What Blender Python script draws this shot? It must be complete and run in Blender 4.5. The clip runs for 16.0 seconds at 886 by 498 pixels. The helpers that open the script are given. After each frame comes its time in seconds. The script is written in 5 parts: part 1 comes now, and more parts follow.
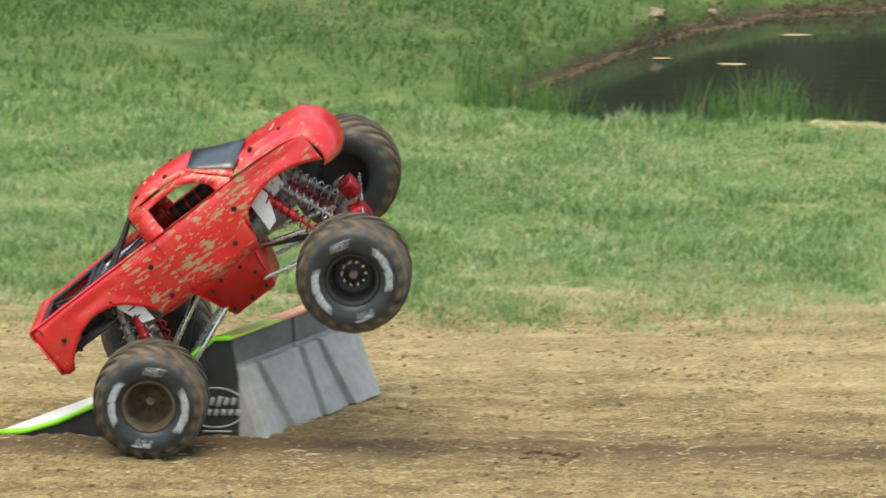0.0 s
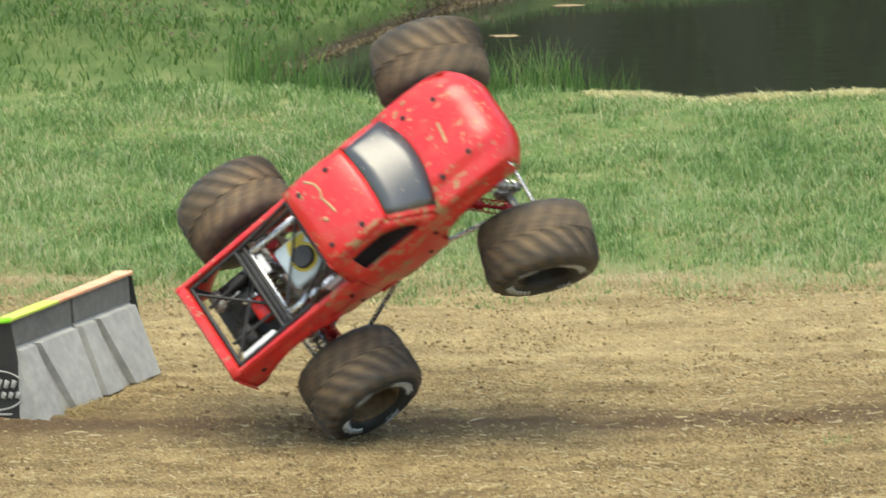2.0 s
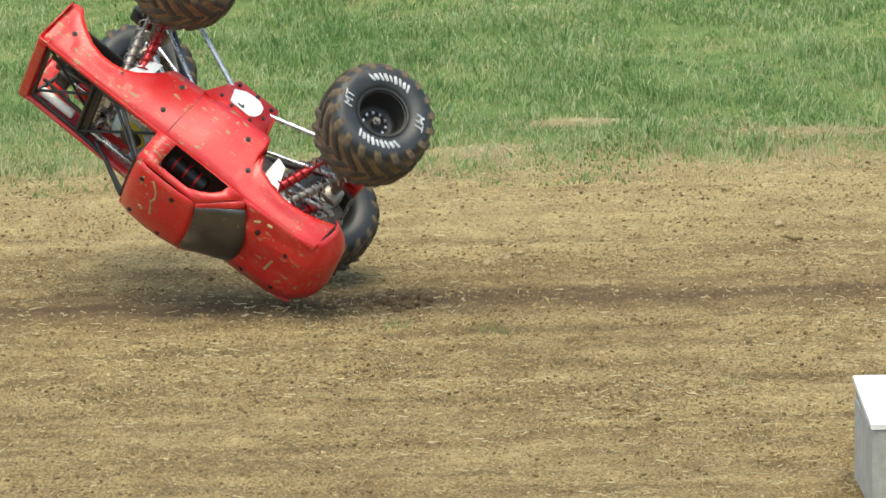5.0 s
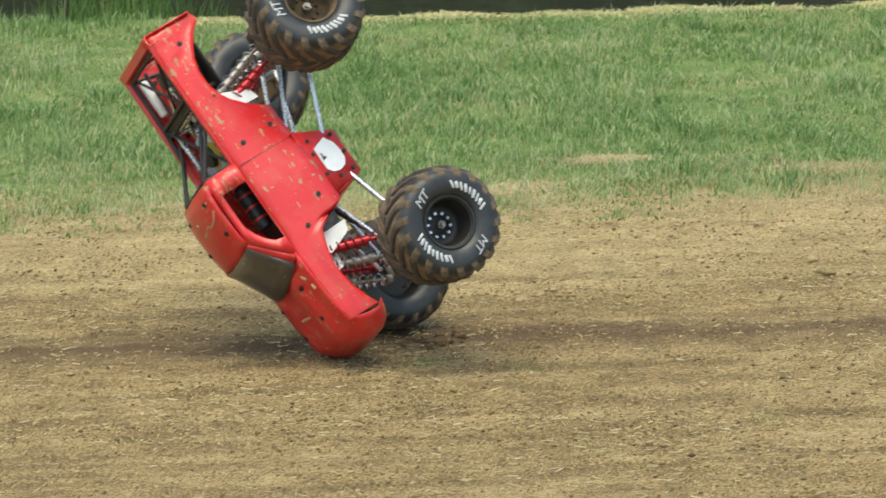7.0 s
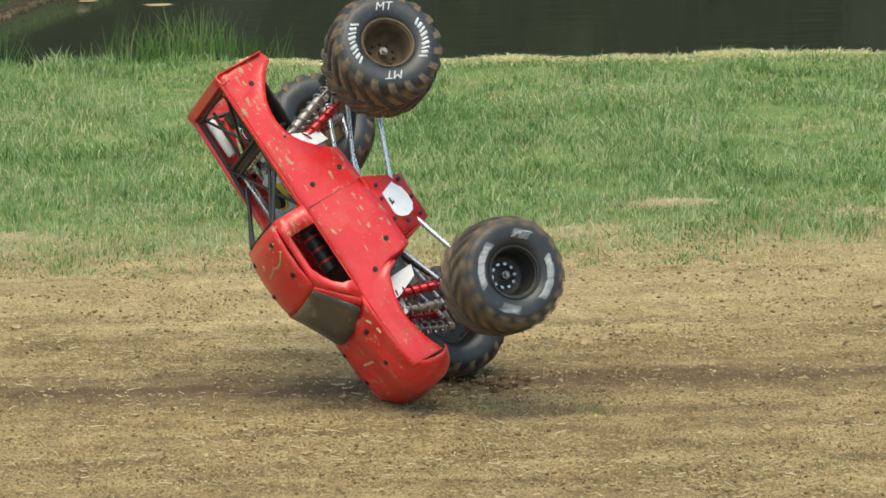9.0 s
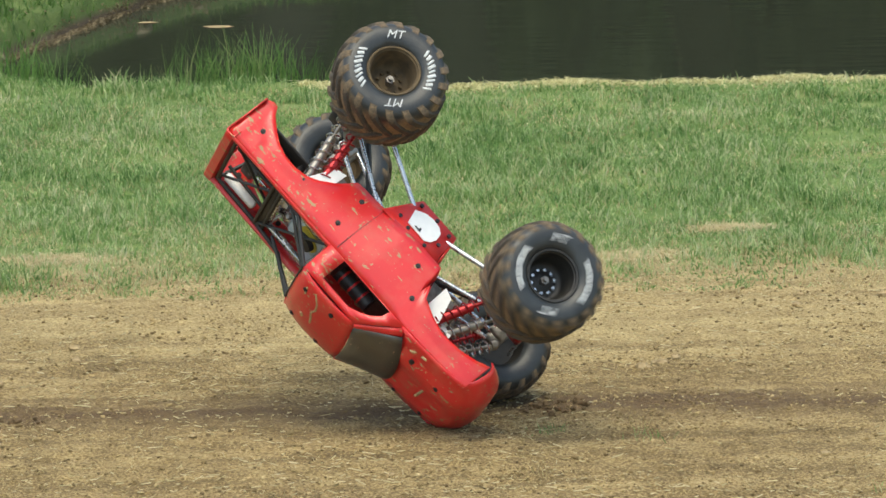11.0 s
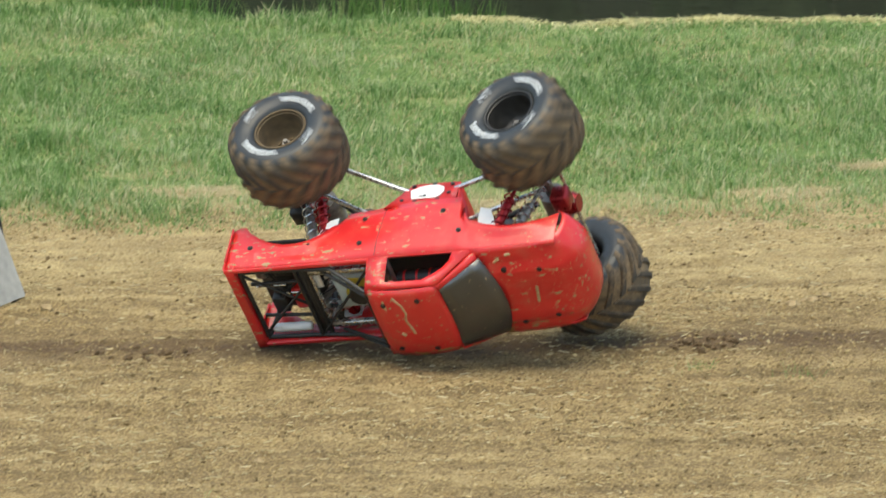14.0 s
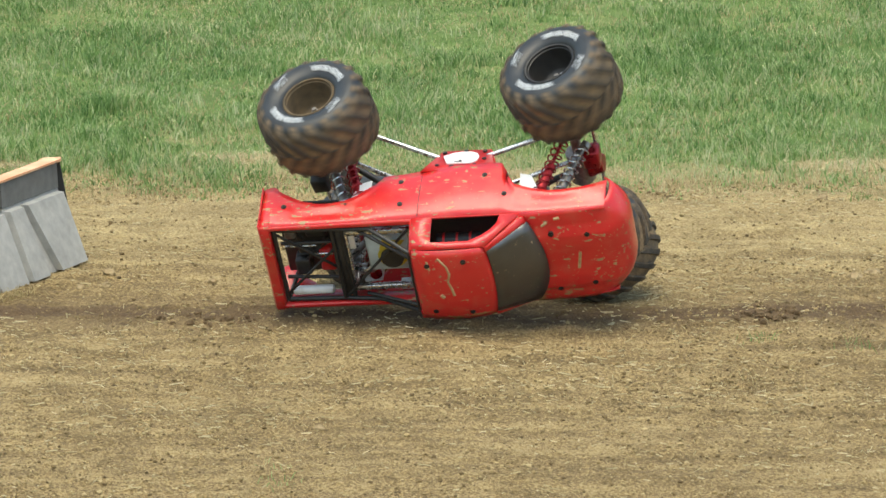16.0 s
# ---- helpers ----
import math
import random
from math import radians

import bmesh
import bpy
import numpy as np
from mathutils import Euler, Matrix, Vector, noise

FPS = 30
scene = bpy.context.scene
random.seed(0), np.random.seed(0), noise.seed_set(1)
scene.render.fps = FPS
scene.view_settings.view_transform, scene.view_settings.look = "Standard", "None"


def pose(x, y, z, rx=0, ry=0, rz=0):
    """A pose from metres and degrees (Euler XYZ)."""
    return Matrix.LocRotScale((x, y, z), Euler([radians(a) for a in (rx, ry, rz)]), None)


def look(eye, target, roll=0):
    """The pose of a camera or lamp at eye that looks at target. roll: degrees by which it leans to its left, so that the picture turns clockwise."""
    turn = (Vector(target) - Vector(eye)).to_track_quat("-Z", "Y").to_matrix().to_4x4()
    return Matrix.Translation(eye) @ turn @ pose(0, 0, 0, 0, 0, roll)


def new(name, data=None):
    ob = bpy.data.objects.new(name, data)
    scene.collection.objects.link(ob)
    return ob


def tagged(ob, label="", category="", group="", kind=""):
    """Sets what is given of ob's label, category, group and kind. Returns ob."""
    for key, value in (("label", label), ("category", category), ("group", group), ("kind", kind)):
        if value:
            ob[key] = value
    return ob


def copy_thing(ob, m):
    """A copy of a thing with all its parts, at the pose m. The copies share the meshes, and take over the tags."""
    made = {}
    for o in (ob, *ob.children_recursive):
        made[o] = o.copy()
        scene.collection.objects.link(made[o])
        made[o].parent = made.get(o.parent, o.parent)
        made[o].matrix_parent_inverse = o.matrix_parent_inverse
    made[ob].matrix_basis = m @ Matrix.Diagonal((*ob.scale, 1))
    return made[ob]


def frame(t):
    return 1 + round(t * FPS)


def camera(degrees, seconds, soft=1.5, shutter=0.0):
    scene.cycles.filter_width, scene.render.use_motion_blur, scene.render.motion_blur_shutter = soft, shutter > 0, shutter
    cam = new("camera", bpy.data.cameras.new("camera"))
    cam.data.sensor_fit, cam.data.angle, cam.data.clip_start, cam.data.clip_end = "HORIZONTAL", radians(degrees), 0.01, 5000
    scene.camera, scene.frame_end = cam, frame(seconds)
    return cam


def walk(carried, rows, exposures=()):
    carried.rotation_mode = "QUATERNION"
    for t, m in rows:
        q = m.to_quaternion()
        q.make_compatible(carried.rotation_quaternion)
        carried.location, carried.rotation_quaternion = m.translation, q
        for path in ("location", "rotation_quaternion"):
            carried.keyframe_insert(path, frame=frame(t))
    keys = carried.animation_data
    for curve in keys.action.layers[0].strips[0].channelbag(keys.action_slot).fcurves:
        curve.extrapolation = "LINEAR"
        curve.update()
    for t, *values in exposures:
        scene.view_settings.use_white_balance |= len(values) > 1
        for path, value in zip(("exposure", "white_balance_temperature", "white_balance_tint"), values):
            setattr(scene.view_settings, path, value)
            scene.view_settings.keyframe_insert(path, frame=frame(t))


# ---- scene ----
# a long lens on a stand above the track, turned to follow the truck
PATH = [
    (0.0, 0.0, 0.0, 3.660, 78.761, 0.175, 2.753),
    (0.5, 0.0, 0.0, 3.660, 78.797, 0.197, 2.052),
    (1.0, 0.0, 0.0, 3.660, 78.784, 0.689, 1.281),
    (1.5, 0.0, 0.0, 3.660, 78.704, 0.896, 0.867),
    (2.0, 0.0, 0.0, 3.660, 78.509, 0.998, 0.472),
    (2.5, 0.0, 0.0, 3.660, 78.271, 0.774, 0.206),
    (3.0, 0.0, 0.0, 3.660, 77.915, 0.450, -0.395),
    (3.5, 0.0, 0.0, 3.660, 77.630, 0.467, -1.108),
    (4.0, 0.0, 0.0, 3.660, 77.351, 0.422, -2.225),
    (4.5, 0.0, 0.0, 3.660, 77.302, 0.513, -3.173),
    (4.7, 0.0, 0.0, 3.660, 77.326, 0.572, -3.590),
    (6.8, 0.0, 0.0, 3.660, 77.780, 1.102, -3.535),
    (7.0, 0.0, 0.0, 3.660, 77.750, 1.051, -3.434),
    (7.5, 0.0, 0.0, 3.660, 77.700, 0.895, -3.191),
    (8.0, 0.0, 0.0, 3.660, 77.780, 0.968, -3.066),
    (8.5, 0.0, 0.0, 3.660, 77.972, 0.947, -2.857),
    (9.0, 0.0, 0.0, 3.660, 78.159, 0.877, -2.776),
    (11.3, 0.0, 0.0, 3.660, 78.396, 0.757, -2.092),
    (11.5, 0.0, 0.0, 3.660, 78.408, 0.902, -2.074),
    (12.0, 0.0, 0.0, 3.660, 78.440, 0.979, -1.913),
    (12.5, 0.0, 0.0, 3.660, 78.346, 0.907, -1.661),
    (13.0, 0.0, 0.0, 3.660, 78.228, 0.785, -1.363),
    (13.5, 0.0, 0.0, 3.660, 78.080, 0.713, -1.087),
    (14.0, 0.0, 0.0, 3.660, 77.792, 0.453, -0.696),
    (14.5, 0.0, 0.0, 3.660, 77.594, 0.398, -0.453),
    (15.0, 0.0, 0.0, 3.660, 77.456, 0.233, -0.183),
    (15.5, 0.0, 0.0, 3.660, 77.437, 0.177, -0.104),
    (16.0, 0.0, 0.0, 3.660, 77.500, 0.000, -0.000),
]
cam = camera(8.243, 16.0, soft=1.5, shutter=0.75)
walk(cam, [(t, pose(*v)) for t, *v in PATH],
     exposures=[(0.0, 1.13, 7150, 0), (3.5, 1.16, 7150, 0), (4.5, 1.04, 7150, 0), (7.0, 0.94, 7150, 0), (9.0, 0.92, 7150, 0), (12.5, 0.98, 7150, 0), (16.0, 1.0, 7150, 0)])

# ---- light: bright overcast ----
world = bpy.data.worlds.new("world")
scene.world = world
world.use_nodes = True
wn = world.node_tree.nodes
sky = wn.new("ShaderNodeTexSky")
sky.sky_type, sky.sun_disc = "NISHITA", False
sky.sun_elevation, sky.sun_rotation = radians(75), radians(201)
sky.air_density, sky.dust_density, sky.ozone_density = 1.0, 3.0, 1.0
world.node_tree.links.new(sky.outputs[0], wn["Background"].inputs[0])
wn["Background"].inputs[1].default_value = 0.15
sun_data = bpy.data.lights.new("sun", "SUN")
sun_data.energy, sun_data.angle, sun_data.color = 1.0, radians(46), (1.0, 0.95, 0.87)
sun = new("sun", sun_data)
sun.matrix_world = look((-1.0, -2.6, 11), (0, 0, 0))


# ---- materials ----
def material(name, rough=0.6, metal=0.0):
    m = bpy.data.materials.new(name)
    m.use_nodes = True
    b = m.node_tree.nodes["Principled BSDF"]
    b.inputs["Roughness"].default_value, b.inputs["Metallic"].default_value = rough, metal
    return m, m.node_tree, b


def nd(tree, kind, **values):
    n = tree.nodes.new(kind)
    for k, v in values.items():
        n.inputs[k.replace("_", " ")].default_value = v
    return n


def coords(tree, scale=(1, 1, 1)):
    tc = tree.nodes.new("ShaderNodeTexCoord")
    mp = tree.nodes.new("ShaderNodeMapping")
    mp.inputs["Scale"].default_value = scale
    tree.links.new(tc.outputs["Object"], mp.inputs["Vector"])
    return mp.outputs["Vector"]


def noise_of(tree, vec, scale, detail=4.0, rough=0.55):
    n = nd(tree, "ShaderNodeTexNoise", Scale=scale, Detail=detail, Roughness=rough)
    tree.links.new(vec, n.inputs["Vector"])
    return n.outputs["Fac"]


def ramp(tree, fac, stops):
    r = tree.nodes.new("ShaderNodeValToRGB")
    e = r.color_ramp.elements
    while len(e) < len(stops):
        e.new(0.5)
    for el, (p, c) in zip(e, stops):
        el.position, el.color = p, (*c, 1.0) if len(c) == 3 else c
    tree.links.new(fac, r.inputs["Fac"])
    return r.outputs["Color"]


def grey(v):
    return (v, v, v)


def mix(tree, fac, a, b, mode="MIX"):
    m = tree.nodes.new("ShaderNodeMix")
    m.data_type, m.blend_type = "RGBA", mode
    for socket, v in ((m.inputs[0], fac), (m.inputs[6], a), (m.inputs[7], b)):
        if isinstance(v, (int, float)):
            socket.default_value = v
        elif isinstance(v, tuple):
            socket.default_value = (*v, 1.0)
        else:
            tree.links.new(v, socket)
    return m.outputs[2]


def math_node(tree, op, a, b=0.0, clamp=False):
    m = tree.nodes.new("ShaderNodeMath")
    m.operation, m.use_clamp = op, clamp
    for socket, v in zip(m.inputs, (a, b)):
        if isinstance(v, (int, float)):
            socket.default_value = v
        else:
            tree.links.new(v, socket)
    return m.outputs[0]


def bump(tree, bsdf, height, strength=0.3, distance=0.01):
    b = nd(tree, "ShaderNodeBump", Strength=strength, Distance=distance)
    tree.links.new(height, b.inputs["Height"])
    tree.links.new(b.outputs["Normal"], bsdf.inputs["Normal"])


def plain(name, a, b, scale=60.0, rough=0.5, metal=0.0, relief=0.1):
    """Two tones by grain and stain, with a fine relief."""
    m, tr, bs = material(name, rough, metal)
    v = coords(tr)
    fine, broad = noise_of(tr, v, scale), noise_of(tr, v, scale * 0.13, 2)
    both = math_node(tr, "ADD", math_node(tr, "MULTIPLY", fine, 0.6), math_node(tr, "MULTIPLY", broad, 0.4))
    tr.links.new(ramp(tr, both, [(0.35, a), (0.65, b)]), bs.inputs["Base Color"])
    tr.links.new(ramp(tr, fine, [(0.3, grey(max(rough - 0.1, 0.02))), (0.7, grey(min(rough + 0.12, 1)))]), bs.inputs["Roughness"])
    if relief:
        bump(tr, bs, fine, relief, 0.002)
    return m


def red_paint():
    """Glossy red moulded shell with dried tan mud flung along it."""
    m, tr, bs = material("red_shell", 0.3)
    v = coords(tr)
    broad = noise_of(tr, v, 5.0, 3)
    base = ramp(tr, broad, [(0.3, (0.58, 0.015, 0.018)), (0.7, (0.68, 0.023, 0.026))])
    sv = coords(tr, (30, 58, 105))
    streak = noise_of(tr, sv, 1.0, 3.0, 0.6)
    patch = noise_of(tr, v, 9.0, 3.0)
    # the right side took most of the mud
    xyz = tr.nodes.new("ShaderNodeSeparateXYZ")
    tr.links.new(v, xyz.inputs[0])
    off = math_node(tr, "LESS_THAN", xyz.outputs["Y"], -0.1)
    ahead = math_node(tr, "MULTIPLY", math_node(tr, "GREATER_THAN", xyz.outputs["X"], -0.18), math_node(tr, "LESS_THAN", xyz.outputs["X"], 0.3))
    heavy = math_node(tr, "MULTIPLY", math_node(tr, "MULTIPLY", off, ahead), 0.085)
    amount = math_node(tr, "ADD", math_node(tr, "ADD", streak, math_node(tr, "MULTIPLY", math_node(tr, "SUBTRACT", patch, 0.5), 0.42)), heavy)
    mask = ramp(tr, amount, [(0.640, grey(0)), (0.670, grey(1))])
    fleck = ramp(tr, math_node(tr, "ADD", noise_of(tr, coords(tr, (110, 110, 62)), 1.0, 2.0, 0.5), math_node(tr, "MULTIPLY", math_node(tr, "SUBTRACT", patch, 0.5), 0.25)), [(0.685, grey(0)), (0.712, grey(1))])
    mask = math_node(tr, "MAXIMUM", mask, fleck)
    dust = ramp(tr, noise_of(tr, v, 22, 5), [(0.48, grey(0)), (0.78, grey(0.18))])
    c = mix(tr, dust, base, (0.42, 0.26, 0.14))
    c = mix(tr, mask, c, (0.40, 0.27, 0.14))
    tr.links.new(c, bs.inputs["Base Color"])
    tr.links.new(mix(tr, mask, (0.30, 0.30, 0.30), (0.9, 0.9, 0.9)), bs.inputs["Roughness"])
    bs.inputs["Coat Weight"].default_value, bs.inputs["Coat Roughness"].default_value = 0.35, 0.25
    bump(tr, bs, mask, 0.35, 0.002)
    return m


def tyre_rubber():
    """Dark rubber; dried earth on the tread, clean in patches on the shoulders."""
    m, tr, bs = material("tyre_rubber", 0.62)
    v = coords(tr)
    xyz = tr.nodes.new("ShaderNodeSeparateXYZ")
    tr.links.new(v, xyz.inputs[0])
    r = math_node(tr, "SQRT", math_node(tr, "ADD", math_node(tr, "POWER", xyz.outputs["X"], 2.0), math_node(tr, "POWER", xyz.outputs["Z"], 2.0)))
    n1, n2 = noise_of(tr, v, 26.0, 5), noise_of(tr, v, 180.0, 3)
    lift = math_node(tr, "ADD", r, math_node(tr, "MULTIPLY", math_node(tr, "SUBTRACT", n1, 0.5), 0.030))
    mud = ramp(tr, lift, [(0.134, grey(0)), (0.146, grey(0.94))])
    rub = ramp(tr, n1, [(0.3, (0.016, 0.019, 0.021)), (0.7, (0.033, 0.038, 0.041))])
    earth = ramp(tr, n2, [(0.3, (0.19, 0.125, 0.064)), (0.7, (0.36, 0.255, 0.145))])
    tr.links.new(mix(tr, mud, rub, earth), bs.inputs["Base Color"])
    tr.links.new(mix(tr, mud, (0.42, 0.42, 0.42), (0.92, 0.92, 0.92)), bs.inputs["Roughness"])
    bump(tr, bs, n2, 0.3, 0.002)
    return m


def lug_rubber():
    """Lugs rubbed nearly clean, dusted with earth in patches."""
    m, tr, bs = material("lug_rubber", 0.8)
    v = coords(tr)
    n1, n2 = noise_of(tr, v, 30.0, 4), noise_of(tr, v, 160.0, 3)
    rub = ramp(tr, n2, [(0.3, (0.026, 0.025, 0.023)), (0.7, (0.060, 0.052, 0.042))])
    earth = ramp(tr, n2, [(0.3, (0.13, 0.088, 0.046)), (0.7, (0.26, 0.18, 0.10))])
    tr.links.new(mix(tr, ramp(tr, n1, [(0.42, grey(0.05)), (0.62, grey(0.75))]), rub, earth), bs.inputs["Base Color"])
    bump(tr, bs, n2, 0.3, 0.002)
    return m


def dirt_and_turf():
    """Packed tan earth with drifted straw and darker damp ruts; turf beyond a ragged edge; mud at the water."""
    m, tr, bs = material("earth_and_turf", 0.95)
    v = coords(tr)
    xyz = tr.nodes.new("ShaderNodeSeparateXYZ")
    tr.links.new(v, xyz.inputs[0])
    X, Y, Z = xyz.outputs
    n_big, n_mid, n_fine = noise_of(tr, v, 0.9, 4), noise_of(tr, v, 7.0, 5, 0.65), noise_of(tr, v, 120.0, 5, 0.85)
    along = noise_of(tr, coords(tr, (1.0, 9.0, 1.0)), 1.3, 5, 0.6)
    tone = math_node(tr, "ADD", math_node(tr, "MULTIPLY", along, 0.22), math_node(tr, "ADD", math_node(tr, "MULTIPLY", n_mid, 0.16), math_node(tr, "MULTIPLY", n_fine, 0.62)))
    earth = ramp(tr, tone, [(0.43, (0.118, 0.079, 0.031)), (0.5, (0.280, 0.195, 0.080)), (0.57, (0.50, 0.382, 0.187))])
    # the upper side of the track, where no wheel goes, has dried pale
    dry = ramp(tr, math_node(tr, "MULTIPLY", math_node(tr, "ADD", math_node(tr, "SUBTRACT", Y, 16.15), math_node(tr, "MULTIPLY", math_node(tr, "SUBTRACT", along, 0.5), 0.9)), 1.0), [(0.0, grey(0)), (0.55, grey(0.62))])
    earth = mix(tr, dry, earth, ramp(tr, tone, [(0.42, (0.27, 0.195, 0.083)), (0.58, (0.60, 0.48, 0.245))]))
    # damp strip worn by the wheels
    rut = math_node(tr, "ABSOLUTE", math_node(tr, "SUBTRACT", math_node(tr, "ADD", Y, math_node(tr, "MULTIPLY", along, 0.35)), 15.90))
    damp = ramp(tr, rut, [(0.015, grey(0.95)), (0.09, grey(0.45)), (0.24, grey(0.0))])
    earth = mix(tr, damp, earth, ramp(tr, n_fine, [(0.35, (0.075, 0.044, 0.020)), (0.65, (0.165, 0.105, 0.050))]))
    turf = ramp(tr, math_node(tr, "ADD", math_node(tr, "MULTIPLY", n_mid, 0.5), math_node(tr, "MULTIPLY", n_big, 0.5)),
                [(0.38, (0.085, 0.150, 0.032)), (0.52, (0.165, 0.245, 0.065)), (0.66, (0.33, 0.33, 0.14))])
    # turf past the meadow is coloured darker, as the bank's shade
    bank_shade = ramp(tr, math_node(tr, "MULTIPLY", math_node(tr, "SUBTRACT", Y, 20.6), 0.5), [(0.0, grey(0)), (0.4, grey(0.8))])
    turf = mix(tr, bank_shade, turf, ramp(tr, n_mid, [(0.35, (0.055, 0.105, 0.022)), (0.65, (0.13, 0.18, 0.05))]))
    edge = math_node(tr, "ADD", Y, math_node(tr, "MULTIPLY", math_node(tr, "SUBTRACT", n_mid, 0.5), 0.55))
    turf_mask = ramp(tr, math_node(tr, "SUBTRACT", edge, 16.9), [(0.32, grey(0)), (0.75, grey(1))])
    mat_mask = ramp(tr, math_node(tr, "SUBTRACT", edge, 16.9), [(0.55, grey(0)), (1.0, grey(1))])
    turf = mix(tr, mat_mask, ramp(tr, n_fine, [(0.35, (0.24, 0.19, 0.085)), (0.65, (0.52, 0.44, 0.24))]), turf)
    c = mix(tr, turf_mask, earth, turf)
    low = ramp(tr, math_node(tr, "MULTIPLY", Z, -1.0), [(0.03, grey(0)), (0.055, grey(1))])
    c = mix(tr, low, c, (0.105, 0.078, 0.050))
    tr.links.new(c, bs.inputs["Base Color"])
    bump(tr, bs, math_node(tr, "ADD", n_fine, math_node(tr, "MULTIPLY", n_mid, 1.2)), 0.75, 0.013)
    return m


def blade_green(name, stops, drift_scale=1.6):
    """Grass: each blade its own tone, in drifts of green and dry."""
    m, tr, bs = material(name, 0.55)
    geo = tr.nodes.new("ShaderNodeNewGeometry")
    v = coords(tr)
    drift = noise_of(tr, v, drift_scale, 4)
    t = math_node(tr, "ADD", math_node(tr, "MULTIPLY", geo.outputs["Random Per Island"], 0.5), math_node(tr, "MULTIPLY", drift, 0.5))
    tr.links.new(ramp(tr, t, stops), bs.inputs["Base Color"])
    glow = tr.nodes.new("ShaderNodeBsdfTranslucent")
    tr.links.new(bs.inputs["Base Color"].links[0].from_socket, glow.inputs["Color"])
    both = tr.nodes.new("ShaderNodeMixShader")
    both.inputs[0].default_value = 0.42
    tr.links.new(bs.outputs[0], both.inputs[1])
    tr.links.new(glow.outputs[0], both.inputs[2])
    tr.links.new(both.outputs[0], tr.nodes["Material Output"].inputs["Surface"])
    return m


def water_surface():
    m, tr, bs = material("pond_water", 0.06)
    bs.inputs["Base Color"].default_value = (0.030, 0.036, 0.024, 1)
    bs.inputs["IOR"].default_value = 1.33
    n = noise_of(tr, coords(tr, (0.6, 2.2, 1)), 5.0, 3)
    bump(tr, bs, n, 0.05, 0.01)
    return m


def lexan():
    """Clear plastic under a grey film of dust, flecked with mud."""
    m, tr, bs = material("clear_lexan", 0.2)
    v = coords(tr)
    n = noise_of(tr, v, 75, 4, 0.6)
    spots = ramp(tr, n, [(0.68, grey(0)), (0.70, grey(1))])
    film = noise_of(tr, v, 14, 4)
    tr.links.new(mix(tr, spots, (0.034, 0.037, 0.038), (0.42, 0.31, 0.19)), bs.inputs["Base Color"])
    tr.links.new(ramp(tr, film, [(0.3, grey(0.28)), (0.7, grey(0.45))]), bs.inputs["Roughness"])
    bs.inputs["Coat Weight"].default_value, bs.inputs["Coat Roughness"].default_value, bs.inputs["Coat IOR"].default_value = 1.0, 0.30, 1.75
    alpha = math_node(tr, "ADD", math_node(tr, "ADD", 0.62, math_node(tr, "MULTIPLY", film, 0.3)), spots, True)
    tr.links.new(alpha, bs.inputs["Alpha"])
    bs.inputs["Specular IOR Level"].default_value = 0.8
    return m


LUG = lug_rubber()
RED, TYRE, GROUND, WATER, LEXAN = red_paint(), tyre_rubber(), dirt_and_turf(), water_surface(), lexan()
RED_PLATE = plain("red_anodised", (0.52, 0.014, 0.014), (0.66, 0.022, 0.02), 40, 0.38)
RED_METAL = plain("red_shock", (0.28, 0.016, 0.022), (0.46, 0.03, 0.035), 50, 0.3, 0.6)
BLACK = plain("black_plastic", (0.012, 0.012, 0.013), (0.035, 0.034, 0.032), 70, 0.5)
SCREW = plain("black_screw", (0.02, 0.018, 0.018), (0.05, 0.045, 0.04), 300, 0.4, 0.4)
STEEL = plain("polished_steel", (0.5, 0.5, 0.5), (0.72, 0.72, 0.72), 60, 0.25, 0.9)
ALLOY = plain("dusty_alloy", (0.16, 0.145, 0.125), (0.40, 0.375, 0.345), 70, 0.42, 0.65)
SHROUD = plain("pale_grey_shroud", (0.38, 0.46, 0.50), (0.54, 0.63, 0.67), 25, 0.4)
WHITE = plain("white_plastic", (0.72, 0.72, 0.71), (0.84, 0.84, 0.83), 30, 0.35)
LETTER = plain("white_rubber_print", (0.36, 0.38, 0.39), (0.62, 0.65, 0.66), 120, 0.6)
YELLOW = plain("yellow_sticker", (0.42, 0.33, 0.04), (0.60, 0.48, 0.06), 40, 0.5)
MUDDY_RIM = plain("muddy_rim", (0.055, 0.040, 0.022), (0.15, 0.105, 0.056), 40, 0.9, 0, 0.4)
RIM = plain("black_rim", (0.010, 0.010, 0.010), (0.030, 0.028, 0.025), 60, 0.5)
CAST = plain("grey_moulded_block", (0.29, 0.29, 0.27), (0.45, 0.445, 0.415), 34, 0.85, 0, 0.5)
CAP = plain("dark_grey_cap", (0.12, 0.12, 0.112), (0.20, 0.20, 0.187), 40, 0.8, 0, 0.3)
PANEL = plain("black_panel", (0.012, 0.013, 0.013), (0.04, 0.04, 0.038), 25, 0.6)
DECK = plain("pale_plywood", (0.55, 0.52, 0.46), (0.76, 0.73, 0.66), 14, 0.7)
GREEN = plain("neon_green_paint", (0.20, 0.75, 0.02), (0.35, 0.85, 0.04), 30, 0.5)
LIME = plain("neon_yellow_paint", (0.62, 0.78, 0.08), (0.75, 0.85, 0.2), 30, 0.5)
ORANGE = plain("neon_orange_paint", (0.78, 0.26, 0.11), (0.86, 0.52, 0.33), 16, 0.55)
# tones spread wide per crumb, in place of small shadows under soft sky
CRUMB, crumb_tree, crumb_shader = material("earth_crumb", 0.95)
